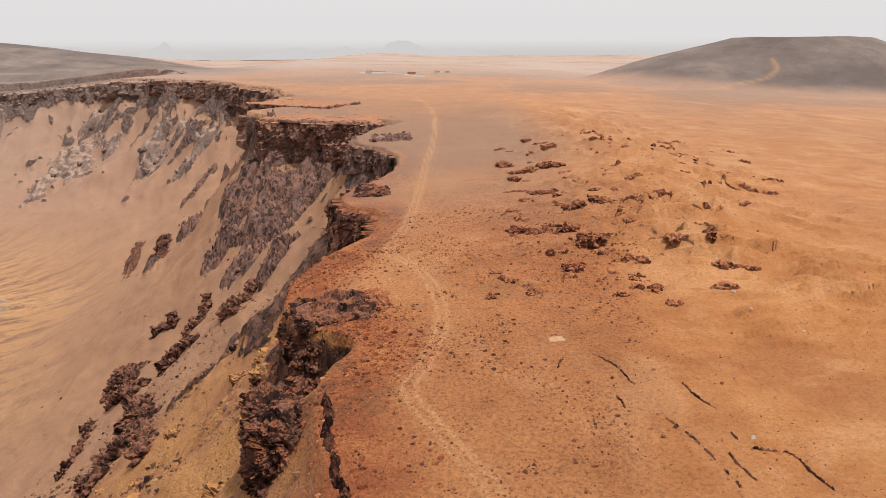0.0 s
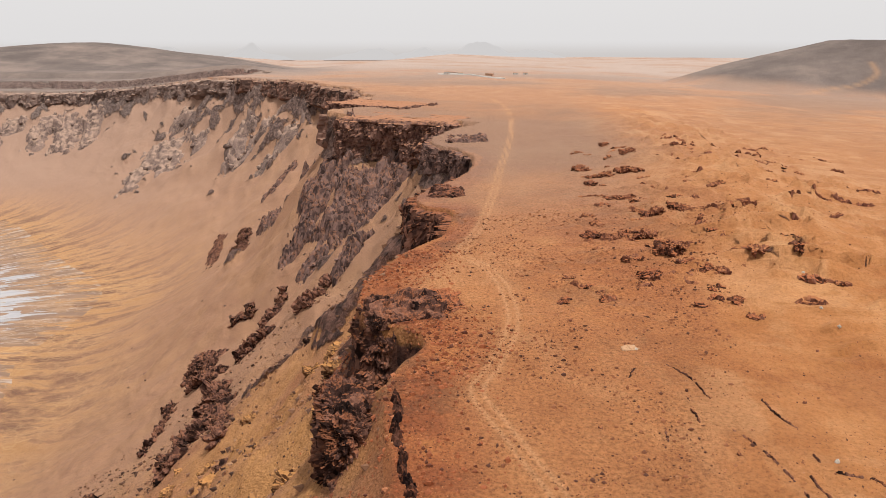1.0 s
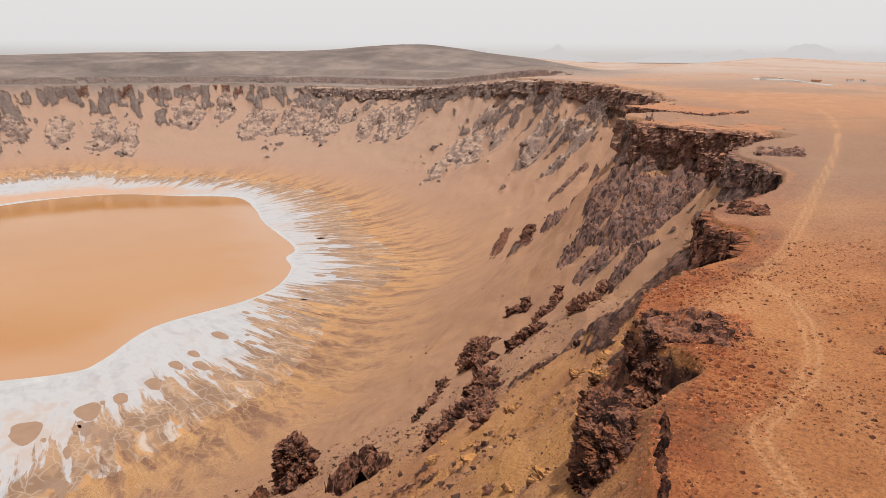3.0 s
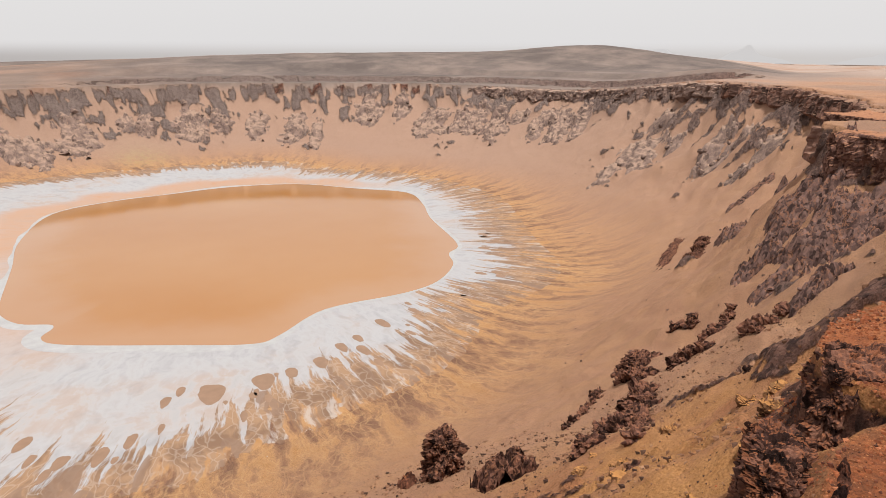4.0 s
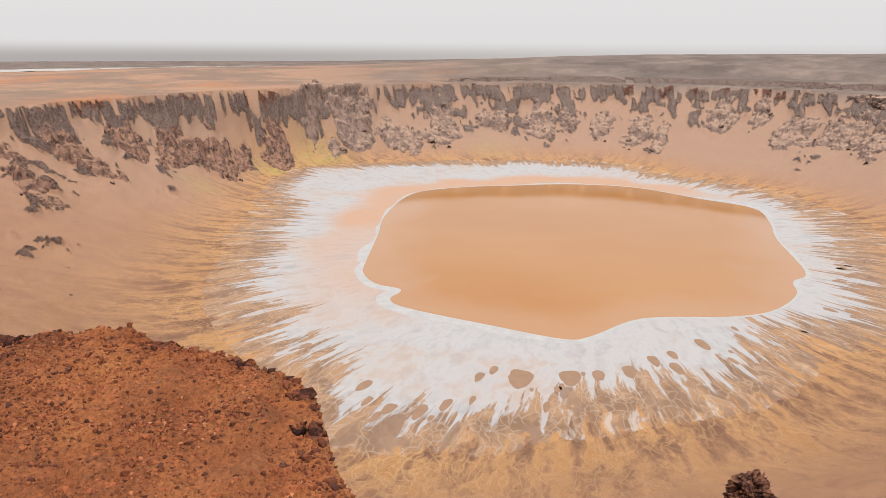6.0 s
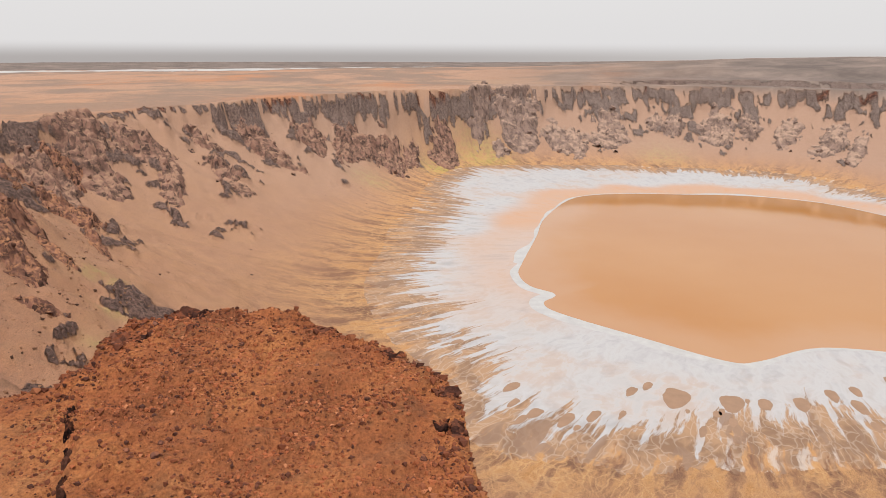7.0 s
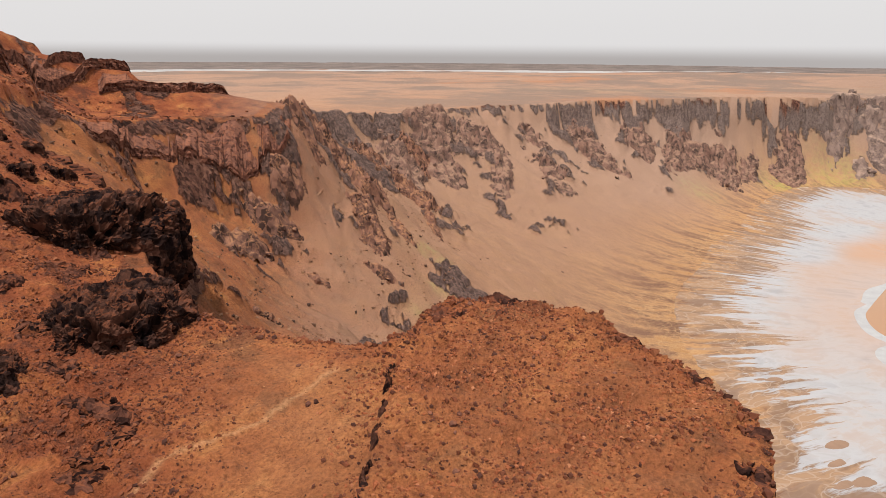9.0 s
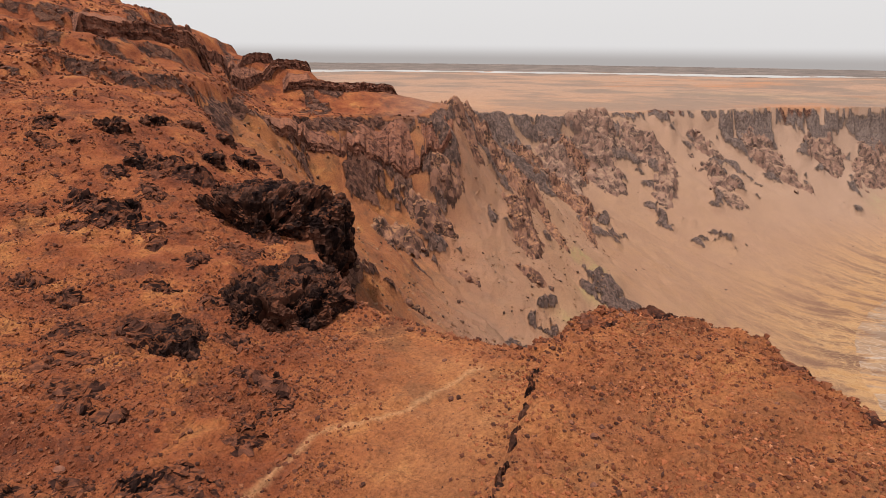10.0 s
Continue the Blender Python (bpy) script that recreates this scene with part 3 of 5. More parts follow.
def salt_material():
    m, t, b = material("salt_crust", 0.8)
    finger = noise_of(t, 1.0, 5, 0.62, warped(t, radial(t, 60.0, 0.006), 0.02, 1.4))
    film = noise_of(t, 1.0, 5, 0.6, warped(t, radial(t, 30.0, 0.03), 0.02, 2.4))
    wide = noise_of(t, 0.007, 5, 0.6)
    out = mask(t, "out")
    f = calc(t, "ADD", calc(t, "ADD", calc(t, "MULTIPLY", finger, 0.9), calc(t, "MULTIPLY", film, 0.25)), calc(t, "MULTIPLY", calc(t, "SUBTRACT", out, 0.80), 1.9))
    salt = ramp(t, film, (0.3, (0.285, 0.278, 0.278)), (0.52, (0.355, 0.35, 0.352)), (0.75, (0.31, 0.288, 0.272)))
    pink = calc(t, "MULTIPLY", step(t, wide, 0.46, 0.60), step(t, film, 0.62, 0.42))
    salt = mix(t, calc(t, "MULTIPLY", pink, 0.55), salt, (0.37, 0.275, 0.215))
    salt = mix(t, calc(t, "MULTIPLY", mask(t, "shoal"), calc(t, "ADD", 0.35, calc(t, "MULTIPLY", film, 0.9))), salt, (0.40, 0.235, 0.145))
    damp = mix(t, step(t, film, 0.4, 0.6), (0.19, 0.115, 0.072), (0.295, 0.182, 0.108))
    damp = mix(t, calc(t, "MULTIPLY", net_lines(t, 0.09), 0.3), damp, (0.42, 0.345, 0.28))
    mud = calc(t, "MAXIMUM", holes(t, 24.0, 0.017, 1.0, 0.0, 0.04, out, 0.84), holes(t, 55.0, 0.016, 1.3, 0.0, 0.06, out, 0.88))
    salt = mix(t, calc(t, "MULTIPLY", step(t, finger, 0.50, 0.60), step(t, out, 0.80, 0.92)), salt, (0.285, 0.225, 0.185))
    col = mix(t, step(t, f, 0.59, 0.66), salt, damp)
    col = mix(t, calc(t, "MULTIPLY", mud, 0.85), col, mix(t, film, (0.15, 0.09, 0.06), (0.27, 0.175, 0.12)))
    veil = calc(t, "MULTIPLY", step(t, noise_of(t, 1.0, 5, 0.6, warped(t, radial(t, 46.0, 0.012), 0.03, 1.6)), 0.52, 0.60), step(t, wide, 0.40, 0.55))
    silt = mix(t, calc(t, "MULTIPLY", veil, 0.7), mix(t, 1.0, silt_colour(t), (0.93, 0.92, 0.90), "MULTIPLY"), (0.40, 0.36, 0.325))
    far = mix(t, step(t, f, 0.94, 1.02), silt, mix(t, 1.0, silt_colour(t), (0.93, 0.92, 0.90), "MULTIPLY"))
    col = mix(t, step(t, f, 0.78, 0.88), col, far)
    t.links.new(col, b.inputs["Base Color"])
    bump(t, b, film, 0.15, 0.4)
    return m


def water_material():
    m, t, b = material("silty_water", 0.06)
    n = noise_of(t, 0.004, 4, 0.5)
    col = ramp(t, n, (0.35, (0.315, 0.132, 0.026)), (0.65, (0.335, 0.155, 0.044)))
    shallow = calc(t, "ADD", mask(t, "out"), calc(t, "MULTIPLY", calc(t, "SUBTRACT", noise_of(t, 0.006, 4, 0.55), 0.5), 0.5))
    col = mix(t, calc(t, "MULTIPLY", step(t, shallow, 0.72, 0.99), 0.5), col, (0.36, 0.215, 0.13))
    t.links.new(col, b.inputs["Base Color"])
    b.inputs["Specular IOR Level"].default_value = 0.5
    b.inputs["IOR"].default_value = 1.4
    bump(t, b, noise_of(t, 0.6, 3, 0.5), 0.03, 0.2)
    return m


def plain_material(name, colour, rough=0.9, scale=1.0):
    m, t, b = material(name, rough)
    n = noise_of(t, scale, 6, 0.65)
    t.links.new(mix(t, n, tuple(0.7 * c for c in colour), tuple(1.25 * c for c in colour)), b.inputs["Base Color"])
    return m


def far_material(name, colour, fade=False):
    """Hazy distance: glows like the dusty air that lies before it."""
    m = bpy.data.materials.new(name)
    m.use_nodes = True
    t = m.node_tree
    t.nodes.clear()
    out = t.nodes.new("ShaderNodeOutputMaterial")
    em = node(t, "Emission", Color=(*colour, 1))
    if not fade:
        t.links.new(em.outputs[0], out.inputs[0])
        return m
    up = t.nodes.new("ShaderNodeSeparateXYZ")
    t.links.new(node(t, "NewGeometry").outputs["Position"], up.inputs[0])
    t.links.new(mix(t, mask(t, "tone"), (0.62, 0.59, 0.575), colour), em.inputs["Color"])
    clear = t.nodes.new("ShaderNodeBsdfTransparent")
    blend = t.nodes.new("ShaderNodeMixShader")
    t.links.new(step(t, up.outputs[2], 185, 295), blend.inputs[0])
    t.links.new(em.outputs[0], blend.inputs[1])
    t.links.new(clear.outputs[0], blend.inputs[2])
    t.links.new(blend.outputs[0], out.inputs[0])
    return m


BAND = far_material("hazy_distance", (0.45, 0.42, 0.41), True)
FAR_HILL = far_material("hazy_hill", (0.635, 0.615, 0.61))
GROUND = ground_material()
ROCK = rock_material("basalt", dust=(0.27, 0.10, 0.045), cover=0.5)
CRAG = rock_material("red_dusted_basalt", dust=(0.30, 0.105, 0.045), cover=0.95)
RED_ROCK = rock_material("red_scoria_rock", dust=(0.18, 0.056, 0.024), cover=0.3, base=((0.012, 0.006, 0.005), (0.046, 0.020, 0.015), (0.14, 0.055, 0.034)))
LEDGE = rock_material("brown_ledge_rock", dust=(0.31, 0.125, 0.052), cover=0.75, base=RED_LAYER)
# far and middle rock: greyed and covered paler, haze put into the colour
FAR_ROCK = rock_material("hazed_basalt", dust=(0.30, 0.205, 0.15), grey=0.8, cover=0.5, grain=0.22)
MID_ROCK = rock_material("part_hazed_basalt", dust=(0.27, 0.13, 0.07), grey=0.55, cover=0.45)
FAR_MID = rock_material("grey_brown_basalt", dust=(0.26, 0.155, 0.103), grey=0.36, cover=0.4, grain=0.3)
RED_MID = rock_material("red_layered_rock", dust=(0.24, 0.092, 0.048), grey=0.06, cover=0.2, base=((0.05, 0.02, 0.014), (0.13, 0.052, 0.034), (0.21, 0.09, 0.058)))
JAGGED = rock_material("jagged_basalt", dust=(0.24, 0.088, 0.04), cover=0.25, base=BLACK_ROCK)
SLOPE_ROCK = rock_material("slope_basalt", dust=(0.24, 0.105, 0.055), cover=0.12, base=BLACK_ROCK)
OCHRE_ROCK = rock_material("ochre_dusted_rock", dust=(0.38, 0.185, 0.064), cover=0.7, base=((0.06, 0.028, 0.016), (0.17, 0.085, 0.042), (0.30, 0.16, 0.075)))
FACE_ROCK = rock_material("purple_brown_basalt", dust=(0.25, 0.115, 0.064), grey=0.1, cover=0.2, base=((0.03, 0.018, 0.016), (0.09, 0.052, 0.044), (0.19, 0.112, 0.09)))
HILL_ROCK = rock_material("brown_weathered_basalt", dust=(0.28, 0.135, 0.07), grey=0.14, cover=0.35, grain=0.5)
MESA_ROCK = rock_material("dark_red_basalt", dust=(0.31, 0.15, 0.082), grey=0.15, cover=0.5, base=((0.05, 0.024, 0.018), (0.12, 0.058, 0.043), (0.21, 0.11, 0.08)))
# dark scoria, base blackened further to carry the shade of its hollows
CAVE_ROCK = rock_material("dark_shaded_scoria", dust=(0.15, 0.05, 0.024), cover=-0.05, base=((0.008, 0.004, 0.004), (0.026, 0.013, 0.010), (0.10, 0.042, 0.027)))
RUBBLE = rubble_material("scoria_rubble", (0.10, 0.033, 0.018), (0.29, 0.09, 0.036), (0.42, 0.17, 0.08))
DARK_RUBBLE = rubble_material("dark_scoria_rubble", (0.06, 0.022, 0.014), (0.165, 0.05, 0.022), (0.28, 0.105, 0.048))
GRAVEL = rubble_material("brown_gravel", (0.14, 0.058, 0.03), (0.37, 0.15, 0.062), (0.47, 0.23, 0.115))
CLODS = rubble_material("brown_clods", (0.085, 0.034, 0.02), (0.25, 0.095, 0.042), (0.40, 0.185, 0.085))
SLOPE_STONE = rubble_material("slope_stone", (0.06, 0.03, 0.02), (0.22, 0.11, 0.062), (0.36, 0.2, 0.11))
SANDSTONE = plain_material("pale_sandstone", (0.40, 0.235, 0.13), 0.9, 0.8)
PALE = plain_material("pale_stone", (0.42, 0.36, 0.29), 0.9, 0.8)
SALT_MAT = salt_material()
WATER = water_material()
MUD = plain_material("wet_mud", (0.25, 0.155, 0.10), 0.6, 0.1)
PLASTER = plain_material("white_plaster", (0.52, 0.49, 0.45), 0.9, 0.5)
CLAY = plain_material("clay_wall", (0.42, 0.24, 0.15), 0.9, 0.5)


# ---- mesh helpers ----
def mesh_of(name, verts, faces, mat, flat=False):
    """A mesh from arrays of vertices and of quads or triangles."""
    verts, faces = np.asarray(verts, np.float32), np.asarray(faces, np.int32)
    me = bpy.data.meshes.new(name)
    me.vertices.add(len(verts))
    me.vertices.foreach_set("co", verts.ravel())
    k = faces.shape[1]
    me.loops.add(faces.size)
    me.loops.foreach_set("vertex_index", faces.ravel())
    me.polygons.add(len(faces))
    me.polygons.foreach_set("loop_start", np.arange(len(faces), dtype=np.int32) * k)
    me.polygons.foreach_set("use_smooth", np.logical_not(flat) & np.ones(len(faces), bool))
    me.update(calc_edges=True)
    me.materials.append(mat)
    return me


def add_mask(me, name, values):
    at = me.attributes.new(name, "FLOAT", "POINT")
    at.data.foreach_set("value", np.asarray(values, np.float32).ravel())


def grid_faces(rows, cols, wrap=False):
    i, j = np.meshgrid(np.arange(rows - 1), np.arange(cols if wrap else cols - 1), indexing="ij")
    k = (j + 1) % cols
    return np.stack([i * cols + j, (i + 1) * cols + j, (i + 1) * cols + k, i * cols + k], -1).reshape(-1, 4)


# ---- the ground, one sheet ----
def build_ground():
    az = np.concatenate([np.arange(-41, 167, 0.195), np.arange(167, 319, 3.0)])
    dist = [0.3, 6.0, 14, 22, 30]
    while dist[-1] < 4900:
        d = dist[-1]
        dist.append(d * (1.0066 if 45 < d < 260 else 1.0092 if 45 < d < 2100 else 1.03))
    dist = np.array(dist)
    dd, aa = np.meshgrid(dist, np.radians(az), indexing="ij")
    x, y = -np.sin(aa) * dd, np.cos(aa) * dd
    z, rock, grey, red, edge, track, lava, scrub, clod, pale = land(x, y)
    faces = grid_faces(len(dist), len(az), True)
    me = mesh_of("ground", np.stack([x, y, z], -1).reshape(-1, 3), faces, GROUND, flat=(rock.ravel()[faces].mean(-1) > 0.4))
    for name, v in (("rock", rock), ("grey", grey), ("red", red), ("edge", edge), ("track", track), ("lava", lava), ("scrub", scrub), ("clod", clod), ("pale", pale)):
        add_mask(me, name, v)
    return tagged(new("ground", me), "orange desert ground with a deep crater and worn tracks", "ground", kind="structure")


build_ground()


# ---- salt flat and lake ----
def flat_sheet(name, outline, z, mat, rings, beach=None):
    c = np.array(MID)
    n = len(outline)
    k = np.linspace(0, 1, rings)
    pts = c + k[:, None, None] * (outline - c)[None]
    verts = np.concatenate([pts, np.full((rings, n, 1), z)], -1).reshape(-1, 3)
    me = mesh_of(name, verts, grid_faces(rings, n, True)[:, ::-1], mat)
    add_mask(me, "out", np.repeat(k, n) if beach is None else 0.86 + (k[:, None] * np.hypot(*(outline - c).T) - beach) / 520)
    near, _, _ = near_line(verts[:, 0], verts[:, 1], LAKE[::3])
    west = smooth(-900, -1080, verts[:, 0]) * (1 - smooth(-1250, -1330, verts[:, 0])) + smooth(-560, -700, verts[:, 0]) * smooth(330, 180, verts[:, 1]) * 0.55
    add_mask(me, "shoal", np.clip(west, 0, 1) * (1 - smooth(45, 105, near + 35 * vnoise(verts[:, 0] / 60, verts[:, 1] / 60, 95))))
    return new(name, me)


def resample(line, n):
    line = np.vstack([line, line[:1]])
    s = np.concatenate([[0], np.cumsum(np.hypot(*np.diff(line, axis=0).T))])
    q = np.linspace(0, s[-1], n, endpoint=False)
    return np.stack([np.interp(q, s, line[:, 0]), np.interp(q, s, line[:, 1])], -1)


shore = resample(SALT, 1200)
q = np.arange(1200) * 1600 / 1200
ray = (shore - np.array(MID)) / np.hypot(*(shore - np.array(MID)).T)[:, None]
tip = 60 * np.clip(fbm(q / 7.0, 0 * q, 3, 83), -0.35, 1) * (0.5 + 0.5 * smooth(-0.3, 0.3, vnoise(q / 60, 0 * q, 85))) + 25 * vnoise(q / 40, 0 * q, 89)
tagged(flat_sheet("salt_flat", shore + ray * (0.5 * tip + 88)[:, None], 0.10, SALT_MAT, 40, np.hypot(*(shore - np.array(MID)).T) + 0.6 * tip), "white cracked salt crust with fingered edges", "salt flat", kind="structure")
tagged(flat_sheet("lake", resample(LAKE, 500), 0.15, WATER, 20), "shallow silty orange-brown lake", "lake", kind="structure")


# a white crust along the shore
def salt_rim():
    line = resample(LAKE, 500)
    away = line - np.roll(line, 1, axis=0)
    away = np.stack([-away[:, 1], away[:, 0]], -1) / np.hypot(*away.T)[:, None]
    if inside(*(line + away * 3).T, LAKE).mean() > 0.5:
        away = -away
    k = np.arange(500)
    wide = 3 + 2.5 * vnoise(k / 9, 0 * k, 91) + 9 * smooth(0.1, 0.7, vnoise(k / 40, 0 * k, 92))
    verts = np.concatenate([np.c_[line - away * 1.5, np.full(500, 0.19)], np.c_[line + away * wide[:, None], np.full(500, 0.17)]])
    ob = new("salt_rim", mesh_of("salt_rim", verts, grid_faces(2, 500, True), SHORE_SALT))
    tagged(ob, "bright white salt crust along the lake shore", "salt crust", kind="structure")


SHORE_SALT = plain_material("shore_salt", (0.36, 0.355, 0.35), 0.7, 0.08)
salt_rim()


def mud_pool(x, y, length, width, seed):
    """A flat pool of brown mud in the salt, drawn out along the flow."""
    n = 28
    a = np.arange(n) / n * 2 * math.pi
    r = 1 + 0.22 * fbm(np.cos(a) * 1.5 + seed, np.sin(a) * 1.5, 2, seed)
    v = np.stack([np.cos(a) * length / 2 * r * (1 + 0.25 * np.cos(a)), np.sin(a) * width / 2 * r, np.full(n, 0.03)], -1)
    low = v * (1.06, 1.06, 0)
    verts = np.concatenate([v, low, [[0, 0, 0.03]]])
    i = np.arange(n)
    j = (i + 1) % n
    faces = np.concatenate([np.stack([np.full(n, 2 * n), i, j], -1), np.stack([i, i + n, j], -1), np.stack([j, i + n, j + n], -1)])
    ob = new("mud_pool", mesh_of("mud_pool", verts, faces, MUD))
    turn = math.degrees(math.atan2(y - MID[1], x - MID[0]))
    ob.matrix_world = pose(x, y, 0.14, 0, 0, turn)
    return tagged(ob, "brown mud pool in the white salt crust", "mud pool", "mud pools in the salt")


for x, y, ln, wd in ((-441, 249, 26, 17), (-452, 211, 30, 19), (-464, 391, 22, 9), (-436, 300, 20, 11), (-447, 330, 18, 9), (-437, 272, 18, 9), (-452, 352, 16, 8), (-462, 180, 16, 7), (-470, 195, 15, 6)):
    mud_pool(x, y, ln, wd, int(-x + y))
mud_rng = np.random.default_rng(5)
for k in range(90):
    i = int(mud_rng.uniform(0.3, 0.98) * len(shore)) % len(shore)
    q = shore[i] - ray[i] * mud_rng.uniform(-6, 40) + mud_rng.normal(0, 4, 2)
    size = mud_rng.uniform(3, 8) * (1.25 if 0.45 < i / len(shore) < 0.7 else 1.0)
    mud_pool(q[0], q[1], size * mud_rng.uniform(1.3, 2.6), size * mud_rng.uniform(0.7, 1.0), k)


# ---- rock: broken faces, crags, cliffs ----
def worley(p, seed):
    """Two random values of the nearest cell, for angular blocks, and two for a push sideways."""
    base = np.floor(p)
    best = np.full(len(p), 1e9)
    r = np.zeros((4, len(p)))
    for dx in (-1, 0, 1):
        for dy in (-1, 0, 1):
            cx, cy, cz = base[:, 0] + dx, base[:, 1] + dy, base[:, 2]
            d = (p[:, 0] - cx - lattice(cx, cy, cz, seed + 1)) ** 2 + (p[:, 1] - cy - lattice(cx, cy, cz, seed + 2)) ** 2
            m = d < best
            best = np.where(m, d, best)
            for k in range(4):
                r[k] = np.where(m, lattice(cx, cy, cz, seed + 4 + k), r[k])
    return r * 2 - 1


def cells(x, y, size, seed):
    return worley(np.stack([x / size, y / size, np.zeros_like(x)], -1), seed)


def outcrop(az, dist, length, width, turn, height, cell, seed, mat, label, name="rock_outcrop", group="", point=0.5, blocks=0, rib=False, clinker=False):
    """A crag that breaks out of the land on an oval plan; turn: its long axis from the line of sight, degrees."""
    na, nb = int(min(150, max(14, length / cell))), int(min(150, max(14, width / cell)))
    a, b = np.meshgrid(np.linspace(-1.15, 1.15, na), np.linspace(-1.15, 1.15, nb), indexing="ij")
    shape = a.shape
    a, b = a.ravel(), b.ravel()
    w = radians(az + turn)
    x0, y0 = polar(az, dist)
    x = x0 - math.sin(w) * a * length / 2 + math.cos(w) * b * width / 2
    y = y0 + math.cos(w) * a * length / 2 + math.sin(w) * b * width / 2
    big = max(2.2 * cell, min(length, width) / 6.5)
    c1, c2 = cells(x + 2 * vnoise(x / 3, y / 3, seed), y, big, seed), cells(x, y, big * 0.42, seed + 20)
    r = np.hypot(a, b) * (1 + 0.32 * fbm(a * 1.8 + seed, b * 1.8, 3, seed) + 0.10 * c1[0])
    tear = min(length, width)
    r = r + (0.5 if rib or clinker else 0.16) * fbm(x / tear * 3.2, y / tear * 3.2, 5, seed + 60, 0.62) + (0.10 if rib or clinker else 0.0)
    r = np.maximum(r, 0)
    prof = np.clip(1 - r ** 2, 0, 1) ** point
    comb = ridged(b * width / big * 0.5 + seed, a * length / big * 0.16, 3, seed + 5)
    if clinker:
        prof = prof * smooth(-1.0, 0.35, b)
    if rib:
        flute = ridged(b * width / big * 0.8 + 0.5 * fbm(x / big, y / big, 2, seed), a * length / big * 0.13, 4, seed + 6)
        up = height * prof * (0.5 + 0.5 * flute) + big * 0.26 * fbm(x / big * 1.4, y / big * 1.4, 5, seed + 8, 0.65) * prof ** 0.3
    elif clinker:
        lump = ridged(x / 2.6, y / 2.6, 4, seed + 6)
        pit = smooth(0.18, 0.42, fbm(x / 5.5 + seed, y / 5.5, 3, seed + 7))
        up = height * prof * (0.85 + 0.2 * comb) + (0.75 * lump + 0.7 * cells(x, y, 1.1, seed)[0]) * min(1.0, height / 3) * prof ** 0.3 - pit * min(height * 0.45, 3.2) * prof ** 0.3
    else:
        c3 = cells(x, y, big * 0.2, seed + 40)
        up = height * prof * (0.72 + 0.3 * comb) + big * (0.5 * c1[0] + 0.26 * c2[0] + 0.14 * c3[0]) * prof ** 0.3
    up = np.where(r > 1, -1.2 * cell - (r - 1) * height * 0.6, np.maximum(up, -0.05 * height))
    push = (0.24 * big * c1[1:3] + 0.12 * big * c2[1:3]) * (r < 0.97) * (0.0 if rib or clinker else 1.0)
    if clinker:
        push = push + cells(x, y, 1.1, seed)[1:3] * 0.45 * (r < 0.97)
    z = land(x, y)[0] + up
    verts = np.stack([x + push[0], y + push[1], z], -1)
    mid = np.array([x0, y0, verts[:, 2].min()])
    ob = new(name, mesh_of(name, verts - mid, grid_faces(*shape)[:, ::-1], mat, flat=not rib or dist < 360))
    ob.matrix_world = pose(*mid)
    rng = np.random.default_rng(seed)
    for k in range(blocks):
        t = rng.uniform(0, 2 * math.pi)
        s = rng.uniform(0.35, 1.0)
        px, py = x0 - math.sin(w) * math.cos(t) * length / 2 * s + math.cos(w) * math.sin(t) * width / 2 * s, y0 + math.cos(w) * math.cos(t) * length / 2 * s + math.sin(w) * math.sin(t) * width / 2 * s
        i = np.argmin((x - px) ** 2 + (y - py) ** 2)
        size = rng.uniform(0.5, 1.3) * cell * 2.2
        piece = new("block", mesh_of("block", boulder_verts(rng, size), BALL[1], mat, flat=True))
        piece.parent = ob
        piece.location = Vector(verts[i] - mid + np.array([0, 0, 0.15 * size]))
    return tagged(ob, label, "rock outcrop", group)


def icosahedron():
    g = (1 + 5 ** 0.5) / 2
    v = np.array([(-1, g, 0), (1, g, 0), (-1, -g, 0), (1, -g, 0), (0, -1, g), (0, 1, g), (0, -1, -g), (0, 1, -g), (g, 0, -1), (g, 0, 1), (-g, 0, -1), (-g, 0, 1)]) / math.hypot(1, g)
    f = np.array([(0, 11, 5), (0, 5, 1), (0, 1, 7), (0, 7, 10), (0, 10, 11), (1, 5, 9), (5, 11, 4), (11, 10, 2), (10, 7, 6), (7, 1, 8),
                  (3, 9, 4), (3, 4, 2), (3, 2, 6), (3, 6, 8), (3, 8, 9), (4, 9, 5), (2, 4, 11), (6, 2, 10), (8, 6, 7), (9, 8, 1)])
    return v, f


BALL = icosahedron()


def boulder_verts(rng, size):
    """An angular block: each corner pushed in or out."""
    return BALL[0] * rng.uniform(0.7, 1.25, (12, 1)) * rng.uniform(0.65, 1.25, 3) * size


